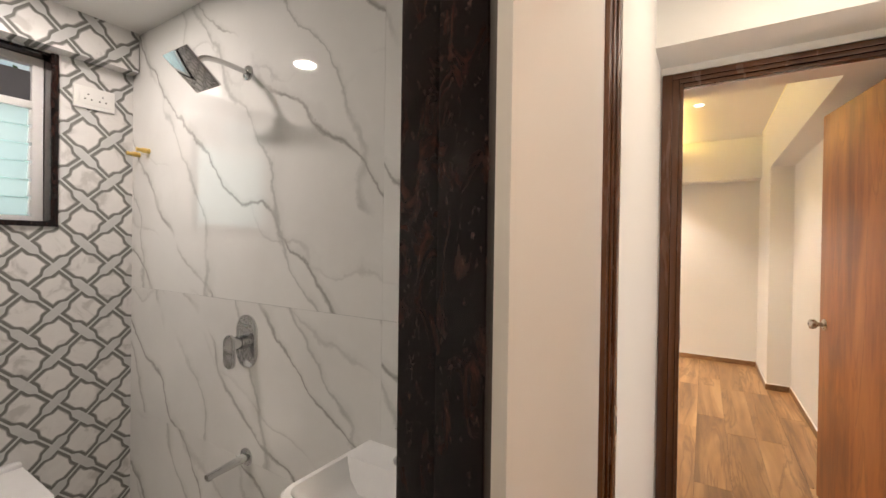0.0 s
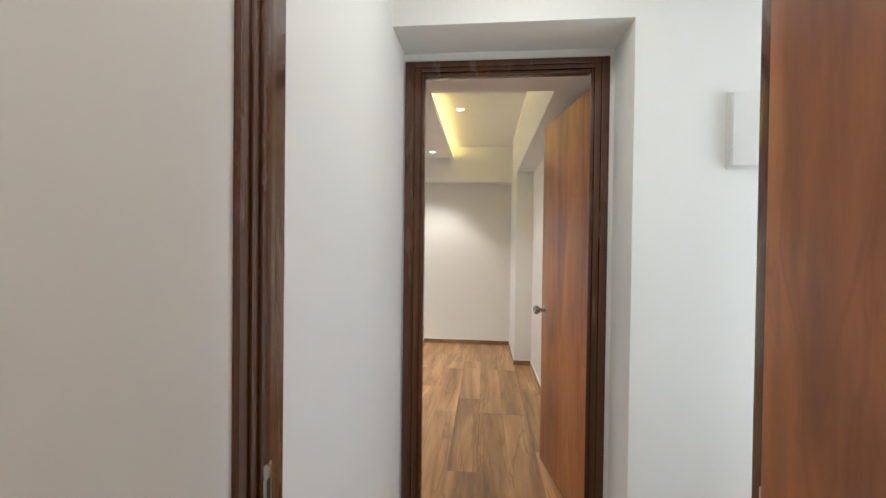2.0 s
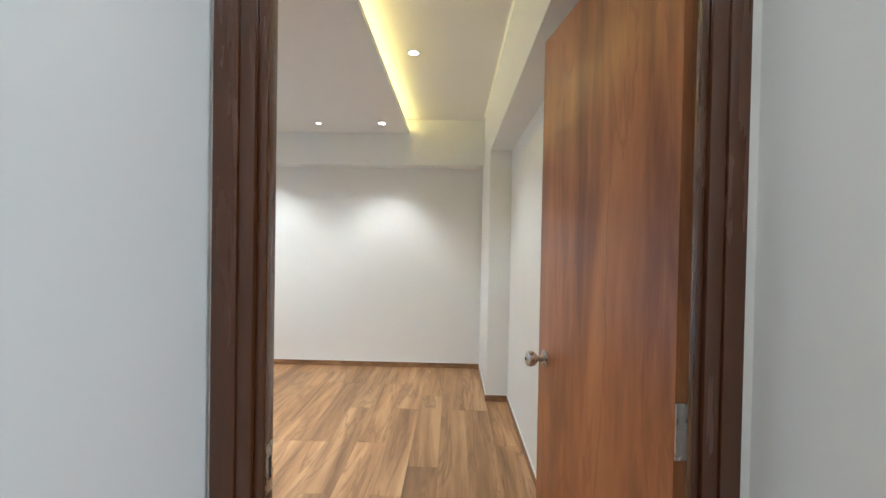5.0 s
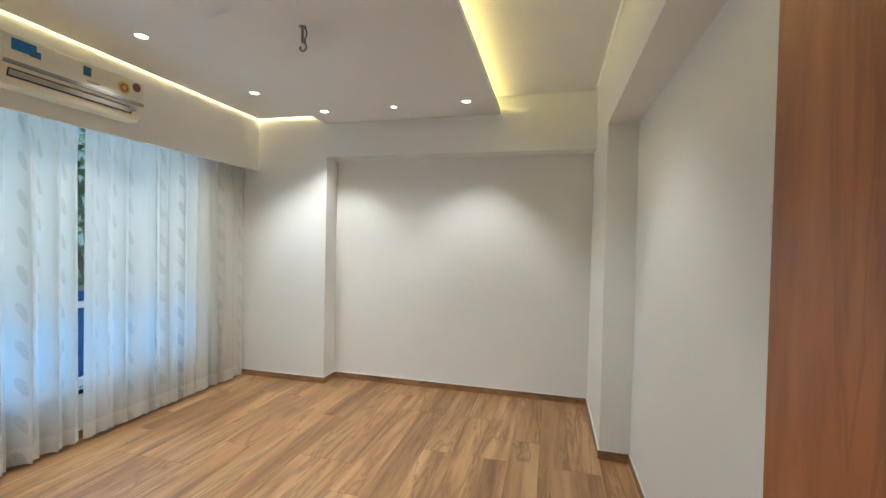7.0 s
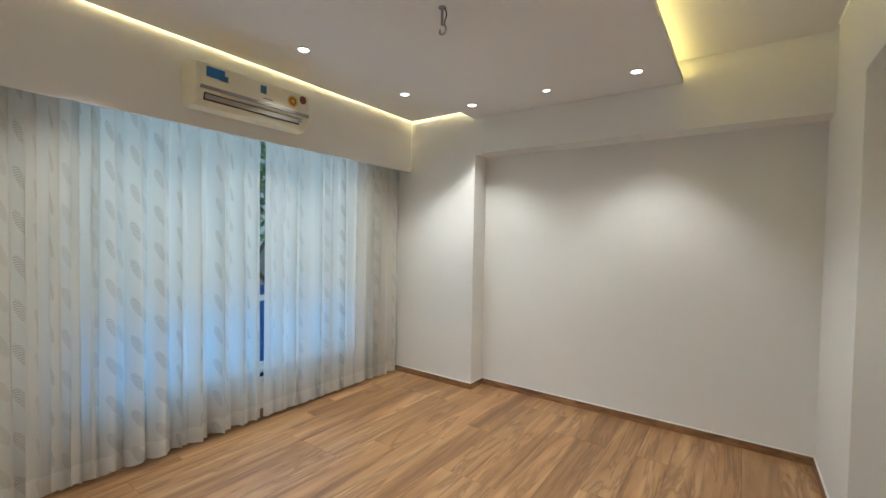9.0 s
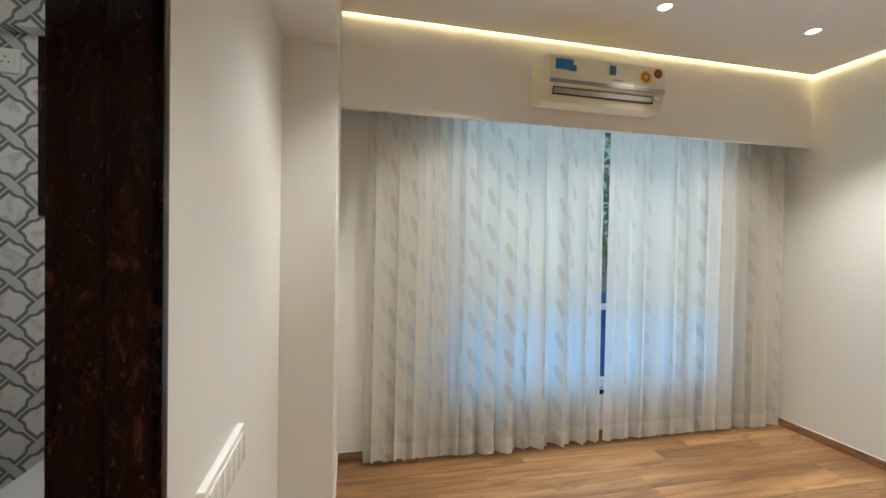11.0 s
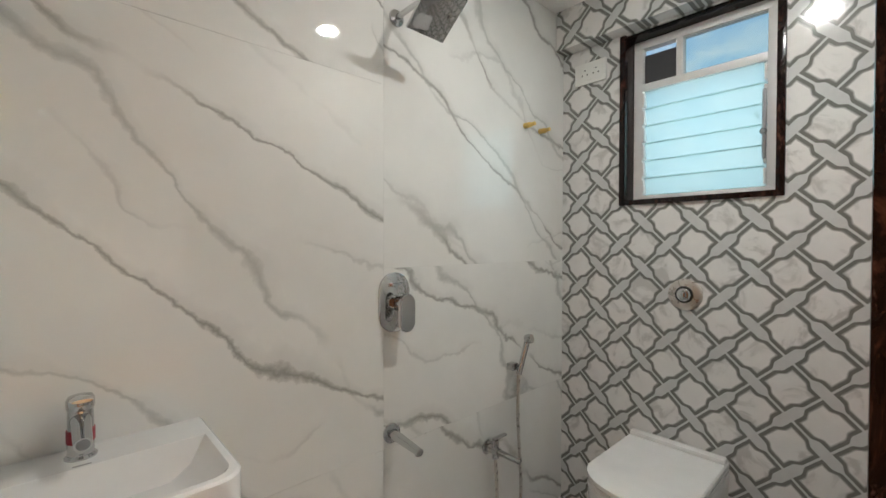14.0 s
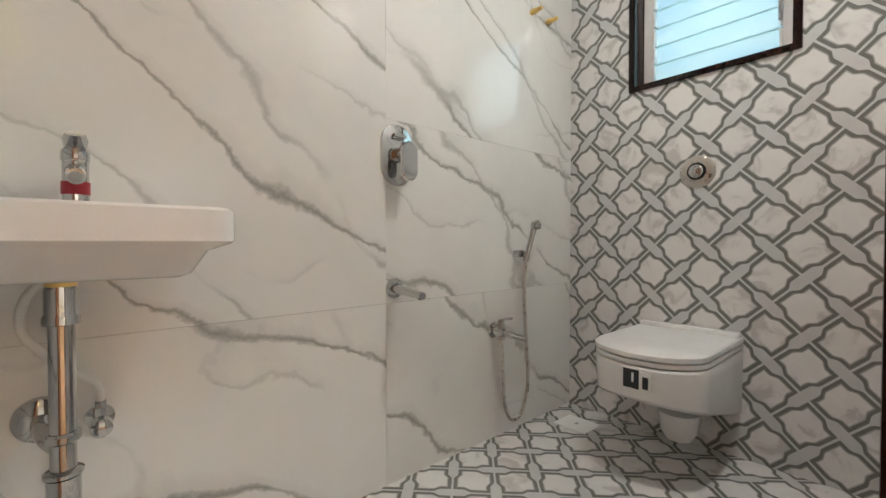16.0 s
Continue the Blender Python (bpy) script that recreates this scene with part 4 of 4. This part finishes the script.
# ---- bathroom fittings: way = +1 for the ensuite (wall faces +y), -1 for the guest bathroom ----
def fittings(wall, way, xsh, zsh, xmix, zmix, xsp, zsp, full):
    Y = lambda d: wall + way * d
    sh = thing("rain_shower", "square chrome rain shower head on a bent wall arm", "shower", (xsh, wall, zsh), "bathroom showers")
    parts = [part("flange", lathe([(0, 0.028), (0.006, 0.027), (0.012, 0.015), (0.013, 0.010)], (xsh, wall, zsh), (0, way, 0)), M_CHROME),
             part("arm", tube([(xsh, Y(0.0), zsh), (xsh, Y(0.09), zsh + 0.004), (xsh, Y(0.16), zsh - 0.004), (xsh, Y(0.190), zsh - 0.028)], 0.0095), M_CHROME),
             part("ball_joint", lathe([(-0.02, 0.004), (-0.014, 0.015), (0, 0.021), (0.014, 0.015), (0.02, 0.004)], (xsh, Y(0.194), zsh - 0.036), (0, 0, 1), 20), M_CHROME)]
    tilt = Matrix.Translation((xsh, Y(0.205), zsh - 0.062)) @ Matrix.Rotation(radians(38 * way), 4, "X")
    bm = bmesh.new()
    box(bm, -0.073, 0.073, -0.073, 0.073, -0.005, 0.005, 0.004)
    box(bm, -0.03, 0.03, -0.03, 0.03, 0.006, 0.016, 0.003)
    bmesh.ops.transform(bm, matrix=tilt, verts=bm.verts)
    plate = part("head_plate", bm, M_CHROME)
    parts.append(plate)
    bm = bmesh.new()
    for i in range(8):
        for j in range(8):
            c = tilt @ Vector((-0.057 + i * 0.0163, -0.057 + j * 0.0163, -0.0048))
            e = tilt @ Vector((-0.057 + i * 0.0163, -0.057 + j * 0.0163, -0.0072))
            rod(bm, c, e, 0.0032, n=8)
    noz = part("nozzles", bm, M_DARK, None, "black rubber nozzles")
    under(sh, parts + [noz])
    noz.parent, noz.matrix_parent_inverse = plate, Matrix.Translation(-Vector(sh.location))

    mx = thing("shower_mixer", "chrome concealed shower mixer with rounded plate and lever", "mixer tap", (xmix, wall, zmix), "shower mixers")

    def pill(d0, d1, w, h, cx=0, cz=0):
        out = []
        for d, s in ((d0, 1.0), (d1 * 0.7 + d0 * 0.3, 1.0), (d1, 0.93)):
            ring = []
            for k in range(32):
                a = k * math.tau / 32
                px, pz = math.cos(a), math.sin(a)
                ring.append((xmix + cx + s * w * px, Y(d), zmix + cz + s * ((h - w) * (1 if pz > 0 else -1) + w * pz)))
            out.append(ring)
        return loft(out)

    under(mx, [part("plate", pill(0, 0.010, 0.062, 0.100), M_CHROME),
               part("stem", lathe([(0.008, 0.026), (0.035, 0.026), (0.036, 0.022), (0.042, 0.022), (0.043, 0.026), (0.062, 0.026), (0.064, 0.024)], (xmix, wall, zmix), (0, way, 0)), M_CHROME),
               part("lever", pill(0.064, 0.078, 0.030, 0.062, -0.002, -0.028), M_CHROME),
               part("diverter", boxes((xmix - 0.024, xmix + 0.024, *sorted((Y(0.009), Y(0.03))), zmix + 0.055, zmix + 0.066), bevel=0.003), M_CHROME)])

    st = thing("bath_spout", "straight chrome wall spout", "spout", (xsp, wall, zsp), "bath spouts")
    under(st, [part("flange", lathe([(0, 0.033), (0.006, 0.033), (0.010, 0.024)], (xsp, wall, zsp), (0, way, 0)), M_CHROME),
               part("pipe", loft([[(xsp + (0.019 - 0.002 * i) * math.cos(a), Y(0.008 + i * 0.048), zsp - 0.004 * i + (0.016 - 0.0015 * i) * math.sin(a)) for a in [k * math.tau / 20 for k in range(20)]] for i in range(4)]), M_CHROME),
               part("aerator", rod(bmesh.new(), (xsp, Y(0.140), zsp - 0.024), (xsp, Y(0.140), zsp - 0.008), 0.0095, n=16), M_CHROME)])

    hooks = [(-1.70, 1.81), (-1.815, 1.805)] if full else [(-1.845, 1.822), (-1.945, 1.815)]
    for hx, hz in hooks:
        hk = thing("pipe_stub", "brass yellow capped pipe stub in the marble wall", "pipe stub", (hx, wall, hz), "capped pipe stubs")
        under(hk, [part("sleeve", rod(bmesh.new(), (hx, Y(0), hz), (hx, Y(0.030), hz), 0.012, n=14), M_BRASS),
                   part("cap", rod(bmesh.new(), (hx, Y(0.030), hz), (hx, Y(0.055), hz + 0.001), 0.0085, n=14), M_BRASS),
                   part("wing", boxes((hx - 0.017, hx + 0.017, *sorted((Y(0.010), Y(0.016))), hz - 0.004, hz + 0.006), bevel=0.002), M_BRASS)])
    return sh


fittings(Y2, 1, -0.985, 2.03, -0.975, 1.085, -0.965, 0.648, True)
fittings(Y1, -1, -1.067, 2.033, -1.055, 1.022, -1.052, 0.585, False)

# health faucet beside the wc
hf = thing("hand_shower", "chrome hand spray with steel hose on a wall holder", "hand shower", (-1.59, Y2, 0.74))
under(hf, [part("holder", boxes((-1.615, -1.575, Y2, Y2 + 0.035, 0.735, 0.765), bevel=0.005), M_CHROME),
           part("handle", rod(bmesh.new(), (-1.60, Y2 + 0.048, 0.72), (-1.638, Y2 + 0.062, 0.855), 0.0115, 0.0125), M_CHROME),
           part("spray_head", lathe([(-0.012, 0.012), (-0.006, 0.019), (0.012, 0.021), (0.022, 0.019)], (-1.642, Y2 + 0.062, 0.868), (-0.15, 0.95, 0.25), 20), M_CHROME),
           part("hose", tube([(-1.60, Y2 + 0.048, 0.72), (-1.592, Y2 + 0.05, 0.55), (-1.605, Y2 + 0.05, 0.38), (-1.615, Y2 + 0.05, 0.20), (-1.575, Y2 + 0.05, 0.085), (-1.51, Y2 + 0.05, 0.075), (-1.468, Y2 + 0.05, 0.15), (-1.455, Y2 + 0.05, 0.28), (-1.45, Y2 + 0.045, 0.41)], 0.0075), M_STEEL, None, "ribbed steel hose")])
cock = thing("bib_tap", "chrome two-way wall tap with lever", "tap", (-1.45, Y2, 0.44))
under(cock, [part("flange", lathe([(0, 0.030), (0.005, 0.030), (0.010, 0.018)], (-1.45, Y2, 0.44), (0, 1, 0)), M_CHROME),
             part("body", rod(bmesh.new(), (-1.45, Y2 + 0.005, 0.44), (-1.45, Y2 + 0.065, 0.44), 0.017), M_CHROME),
             part("spout", rod(bmesh.new(), (-1.45, Y2 + 0.05, 0.44), (-1.475, Y2 + 0.150, 0.425), 0.013, 0.012), M_CHROME),
             part("valve", rod(bmesh.new(), (-1.45, Y2 + 0.045, 0.41), (-1.45, Y2 + 0.045, 0.485), 0.014), M_CHROME),
             part("lever", boxes((-1.515, -1.44, Y2 + 0.037, Y2 + 0.053, 0.484, 0.493), bevel=0.003), M_CHROME)])


# ---- wall hung wc ----
def toilet(y, sticker):
    wc = thing("toilet", "white ceramic wall-hung toilet with closed lid", "toilet", (BW, y, 0.2), "wall-hung toilets")

    def outline(z, w, d, k):
        """D shape: flat at the wall, rounded in front."""
        pts = [(BW + 0.002, y - w), (BW + 0.002, y + w)]
        c = d - w * k
        for i in range(21):
            a = math.pi / 2 - math.pi * i / 20
            pts.append((BW + c + w * k * math.cos(a), y + w * math.sin(a), ))
        return [(px, py, z) for px, py in pts]

    W = 0.183
    def slope(z0, z1, w, d, k):
        return [(px, py, z0 + (z1 - z0) * (px - BW) / 0.5) for px, py, _ in outline(0, w, d, k)]

    parts = [part("bowl", loft([slope(0.158, 0.285, W * 0.80, 0.44, 0.8), slope(0.160, 0.290, W * 0.93, 0.485, 0.78), slope(0.175, 0.300, W * 0.98, 0.502, 0.78), outline(0.36, W * 0.99, 0.510, 0.78), outline(0.398, W, 0.515, 0.78), outline(0.405, W * 0.985, 0.508, 0.78)]), M_CERAMIC),
             part("outlet", loft([[(BW + 0.16 + r * math.cos(a), y + 0.02 + r * math.sin(a), z) for a in [k * math.tau / 20 for k in range(20)]] for z, r in ((0.07, 0.045), (0.10, 0.062), (0.17, 0.070))]), M_CERAMIC),
             part("seat", loft([outline(0.4055, W * 0.95, 0.495, 0.78), outline(0.409, W * 0.955, 0.497, 0.78), outline(0.411, W * 0.995, 0.512, 0.78), outline(0.424, W * 0.995, 0.512, 0.78), outline(0.426, W * 0.96, 0.50, 0.78)]), M_CERAMIC),
             part("lid", loft([outline(0.4262, W * 0.955, 0.498, 0.78), outline(0.430, W * 0.96, 0.50, 0.78), outline(0.432, W, 0.517, 0.78), outline(0.446, W, 0.517, 0.78), outline(0.451, W * 0.97, 0.505, 0.78)]), M_CERAMIC),
             part("lid_hinge", boxes((BW + 0.003, BW + 0.045, y - W * 0.97, y + W * 0.97, 0.448, 0.470), bevel=0.008), M_CERAMIC)]
    if sticker:
        fx = BW + 0.508
        parts += [part("label_sticker", boxes((fx, fx + 0.0080, y - 0.023, y + 0.027, 0.335, 0.395)), M_BLACK, None, "black product sticker"),
                  part("sticker_print", boxes((fx, fx + 0.0086, y + 0.004, y + 0.011, 0.355, 0.385)), M_PLASTIC),
                  part("label_sticker", boxes((fx, fx + 0.0076, y + 0.0275, y + 0.066, 0.335, 0.390)), M_PLASTIC, None, "white product sticker"),
                  part("sticker_print", boxes((fx, fx + 0.0082, y + 0.038, y + 0.056, 0.340, 0.378)), M_BLACK)]
    return under(wc, parts)


toilet(2.628, True)
toilet(1.292, False)

flush = thing("flush_button", "round chrome flush button on the lattice tiles", "flush valve", (BW, 2.652, 1.076))
part("rosette", lathe([(0, 0.064), (0.006, 0.063), (0.012, 0.055), (0.013, 0.030)], (0, 0, 0), (1, 0, 0), 36), M_STEEL, flush)
# shade of the gap round the button, put in as a near-black ring
part("shadow_ring", lathe([(0.0125, 0.034), (0.0145, 0.034), (0.0146, 0.026)], (0, 0, 0), (1, 0, 0), 28), M_DARK, flush, "dark ring for the shaded gap round the button")
part("button", lathe([(0.010, 0.027), (0.022, 0.026), (0.026, 0.021), (0.027, 0.014), (0.038, 0.013), (0.040, 0.009)], (0, 0, 0), (1, 0, 0), 28), M_CHROME, flush)


# ---- basins ----
def basin(wall, way, x0, x1, full, drop=0.0):
    Y = lambda d: wall + way * d
    b = thing("wash_basin", "white rectangular wall-hung ceramic wash basin", "basin", ((x0 + x1) / 2, wall, 0.8), "wash basins")
    D, R = 0.335, 0.05

    def outline(z, inset, back=0.0, low=0.0):
        pts = []
        a0, a1, d0, d1 = x0 + inset, x1 - inset, 0.002 + back, D - inset - low
        r = max(R - inset * 0.5, 0.02)
        for cx, cd, s in ((a1 - r, d1 - r, 0), (a0 + r, d1 - r, 1)):
            for k in range(7):
                ang = s * math.pi / 2 + k * math.pi / 12
                pts.append((cx + r * math.cos(ang), Y(cd + r * math.sin(ang)), z))
        pts += [(a0, Y(d0), z), (a1, Y(d0), z)]
        return pts

    parts = [part("bowl", loft([outline(0.735, 0.075, 0, 0.03), outline(0.742, 0.062, 0, 0.02), outline(0.785, 0.040), outline(0.798, 0.006), outline(0.803, 0.0), outline(0.857, 0.0), outline(0.862, 0.005),
                                outline(0.862, 0.018, 0.105), outline(0.856, 0.023, 0.110), outline(0.815, 0.050, 0.125), outline(0.795, 0.09, 0.14)]), M_CERAMIC)]
    tx = (x0 + x1) / 2
    tap = [part("tap_body", rod(bmesh.new(), (tx, Y(0.052), 0.860), (tx, Y(0.052), 0.957), 0.0215, 0.0205, 28), M_CHROME),
           part("tap_foot", lathe([(0, 0.026), (0.004, 0.026), (0.008, 0.022)], (tx, Y(0.052), 0.861), (0, 0, 1)), M_CHROME)]
    t = thing("basin_tap", "chrome single-lever basin tap with red tape", "tap", (tx, Y(0.052), 0.862), "basin taps")
    tap.append(part("spout", rod(bmesh.new(), (tx, Y(0.055), 0.940), (tx, Y(0.148), 0.918), 0.0165, 0.0140, 28), M_CHROME))
    tap.append(part("aerator", lathe([(-0.006, 0.0105), (0.0, 0.0105), (0.0015, 0.008)], (tx, Y(0.149), 0.9178), (0, way * 0.97, -0.23), 20), M_GREY, None, "grey aerator"))
    tap.append(part("cap", lathe([(0, 0.0205), (0.004, 0.0225), (0.020, 0.0225), (0.026, 0.019), (0.027, 0.006)], (tx, Y(0.052), 0.956), (0, 0, 1)), M_CHROME))
    tap.append(part("lever", loft([[(tx + w * math.cos(k * math.tau / 16), Y(d), z + h * math.sin(k * math.tau / 16)) for k in range(16)] for d, w, h, z in ((0.045, 0.012, 0.006, 0.976), (0.07, 0.017, 0.006, 0.982), (0.11, 0.019, 0.005, 0.990), (0.140, 0.015, 0.0035, 0.995))]), M_CHROME))
    if full:
        tap.append(part("tape", rod(bmesh.new(), (tx, Y(0.052), 0.893), (tx, Y(0.052), 0.918), 0.0225, n=28), M_RED, None, "dark red tape"))
    under(t, tap)
    parts.append(part("overflow_slot", boxes((tx - 0.014, tx + 0.014, *sorted((Y(0.098), Y(0.102))), 0.8625, 0.8632)), M_GREY))
    under(b, parts)
    b.location.z += drop
    t.location.z += drop
    if full:
        qx = tx + 0.022
        trap = thing("bottle_trap", "chrome basin waste pipe running to the wall", "waste pipe", (qx, Y(0.15), 0.4))
        under(trap, [part("tailpiece", rod(bmesh.new(), (qx, Y(0.17), 0.735), (qx, Y(0.17), 0.725), 0.022), M_BRASS, None, "brass nut"),
                     part("coupling", lathe([(0, 0.021), (0.01, 0.023), (0.05, 0.023), (0.055, 0.026), (0.068, 0.026), (0.07, 0.02)], (qx, Y(0.17), 0.728), (0, 0, -1)), M_CHROME),
                     part("pipe", rod(bmesh.new(), (qx, Y(0.17), 0.665), (qx, Y(0.17), 0.32), 0.0185), M_CHROME),
                     part("clamp_ring", lathe([(0, 0.021), (0.004, 0.025), (0.014, 0.025), (0.018, 0.021)], (qx, Y(0.17), 0.455), (0, 0, 1)), M_CHROME),
                     part("clamp_ring", lathe([(0, 0.022), (0.004, 0.028), (0.010, 0.028), (0.014, 0.022)], (qx, Y(0.17), 0.395), (0, 0, 1)), M_CHROME),
                     part("bottle", lathe([(0, 0.024), (0.10, 0.024), (0.115, 0.02)], (qx, Y(0.17), 0.395), (0, 0, -1)), M_CHROME),
                     part("side_pipe", tube([(qx, Y(0.17), 0.44), (qx + 0.02, Y(0.12), 0.445), (qx + 0.033, Y(0.06), 0.45), (qx + 0.035, Y(0.0), 0.45)], 0.015), M_CHROME),
                     part("wall_flange", lathe([(0, 0.045), (0.008, 0.043), (0.02, 0.024)], (qx + 0.035, wall, 0.45), (0, way, 0)), M_CHROME)])
        av = thing("angle_valve", "chrome angle valve with white supply hose", "valve", (tx - 0.055, wall, 0.43))
        vx = tx - 0.033
        under(av, [part("flange", lathe([(0, 0.026), (0.005, 0.025), (0.012, 0.012)], (vx, wall, 0.43), (0, way, 0)), M_CHROME),
                   part("valve_body", rod(bmesh.new(), (vx, Y(0.005), 0.43), (vx, Y(0.055), 0.43), 0.012), M_CHROME),
                   part("hand_wheel", lathe([(0.05, 0.014), (0.055, 0.019), (0.078, 0.018), (0.082, 0.012)], (vx, wall, 0.43), (0, way, 0)), M_CHROME),
                   part("nut", rod(bmesh.new(), (vx, Y(0.035), 0.435), (vx, Y(0.035), 0.475), 0.0105, n=6), M_CHROME),
                   part("hose", tube([(vx, Y(0.035), 0.47), (vx + 0.005, Y(0.04), 0.51), (vx + 0.04, Y(0.06), 0.55), (tx + 0.04, Y(0.09), 0.585), (tx + 0.075, Y(0.10), 0.64), (tx + 0.07, Y(0.10), 0.70), (tx + 0.035, Y(0.10), 0.745)], 0.0075), M_PLASTIC, None, "white plastic supply hose")])
    return b


basin(Y2, 1, -0.402, 0.046, True)
basin(Y1, -1, -0.445, 0.003, False, -0.055)

drain = tagged(part("floor_drain", boxes((-1.885, -1.755, 2.175, 2.325, 0.0, 0.004), bevel=0.001), M_PLASTIC), "white square floor drain cover on the lattice tiles", "floor drain")
part("slot", boxes((-1.83, -1.81, 2.245, 2.255, 0.004, 0.0046)), M_GREY, drain)

# ---- outside ----
setting("ground", boxes((-900, 900, -900, 900, -4.2, -4.0)), M_CONCRETE, "grey ground outside the flat", "ground")
setting("backdrop", boxes((-3.9, -3.86, 3.6, 7.2, -4.0, 0.86)), M_TARP, "blue sheeting fence outside the window", "fence")
setting("parapet", boxes((-9.0, -8.8, -2, 14, -4.0, 1.15)), M_CONCRETE, "grey concrete boundary wall outside", "wall")


setting("backdrop_sky", boxes((-70.2, -70, -130, 130, -4.0, 75)), M_SKY, "hazy pale blue sky with thin cloud", "sky")


def tree(x, y, h, seed):
    rnd = random.Random(seed)
    t = thing("tree", "leafy green tree outside the bedroom window", "tree", (x, y, -4.0), "trees outside")
    bm = bmesh.new()
    rod(bm, (x, y, -4.0), (x + 0.2, y + 0.1, h * 0.5 - 4), 0.16, 0.10, 10)
    tips = []
    for k in range(7):
        a = k * 0.9 + rnd.uniform(0, 0.5)
        e = Vector((x + 0.2 + math.cos(a) * rnd.uniform(0.8, 1.7), y + 0.1 + math.sin(a) * rnd.uniform(0.8, 1.7), h * rnd.uniform(0.6, 0.95) - 4))
        rod(bm, (x + 0.2, y + 0.1, h * 0.46 - 4), e, 0.06, 0.02, 7)
        tips.append(e)
    parts = [part("trunk", bm, M_BARK)]
    verts, faces = [], []
    for e in tips:
        for _ in range(230):
            c = e + Vector((rnd.gauss(0, 0.55), rnd.gauss(0, 0.55), rnd.gauss(0, 0.5)))
            u = Vector((rnd.uniform(-1, 1), rnd.uniform(-1, 1), rnd.uniform(-1, 1))).normalized() * rnd.uniform(0.05, 0.1)
            w = u.orthogonal().normalized() * rnd.uniform(0.025, 0.05)
            i = len(verts)
            verts += [c - u, c + w, c + u, c - w]
            faces.append((i, i + 1, i + 2, i + 3))
    data = bpy.data.meshes.new("crown")
    data.from_pydata(verts, [], faces)
    data.materials.append(M_LEAVES)
    crown = new("crown", data)
    parts.append(crown)
    return under(t, parts)


tree(-6.2, 6.4, 7.6, 3)
tree(-7.0, 8.6, 8.4, 5)
tree(-6.8, 4.6, 7.0, 8)

# ---- pieces: planks and marble tiles ----
plank_parent = bpy.data.objects["floor"]
shared = {}


def piece(name, parent, material, x0, x1, y0, y1, z0, z1):
    key = (name, round(x1 - x0, 4), round(y1 - y0, 4), round(z1 - z0, 4))
    if key not in shared:
        sx, sy, sz = (x1 - x0) / 2, (y1 - y0) / 2, (z1 - z0) / 2
        shared[key] = mesh_of(name, boxes((-sx, sx, -sy, sy, -sz, sz)), material)
    ob = new(name, shared[key])
    ob.location, ob.parent = ((x0 + x1) / 2, (y0 + y1) / 2, (z0 + z1) / 2), parent
    return ob


rng = random.Random(21)
PW, PL, GAP = 0.192, 1.22, 0.0008
col, x = 0, XE - 0.0005
while x > XW + 0.01:
    xa = max(x - PW, XW)
    y = 3.24 - rng.choice((0.0, 0.31, 0.61, 0.92))
    while y < YN:
        ya, yb = max(y, 3.24), min(y + PL, YN)
        if yb - ya > 0.02:
            piece("plank", plank_parent, M_PLANK, xa + GAP, x - GAP, ya + GAP, yb - GAP, -0.006, 0.0)
        y += PL
    x -= PW
x = 2.6
while x > PX + 0.01:
    xa = max(x - PW, PX)
    y = -rng.choice((0.0, 0.31, 0.61, 0.92))
    while y < 3.24:
        ya, yb = max(y, 0.0), min(y + PL, 3.24)
        if yb - ya > 0.02:
            piece("plank", plank_parent, M_PLANK, xa + GAP, x - GAP, ya + GAP, yb - GAP, -0.006, 0.0)
        y += PL
    x -= PW

mid = bpy.data.objects["wall_bath_middle"]
for face_y0, face_y1, columns, stone in (
        (Y2 - 0.008, Y2, ((BW, -0.935, (0.0, 0.6, 1.2, BC)), (-0.935, 0.052, (0.0, 0.6, 1.8, BC))), M_MARBLE),
        (Y1, Y1 + 0.008, ((BW, -0.40, (0.0, 0.57, 1.17, BC)), (-0.40, 0.052, (0.0, 0.57, 1.17, BC))), M_MARBLE_G)):
    for xa, xb, zedges in columns:
        for za, zb in zip(zedges, zedges[1:]):
            piece("tile" if stone is M_MARBLE else "wall_tile", mid, stone, xa + 0.0004, xb - 0.0004, face_y0, face_y1, za + 0.0004, zb - 0.0004)
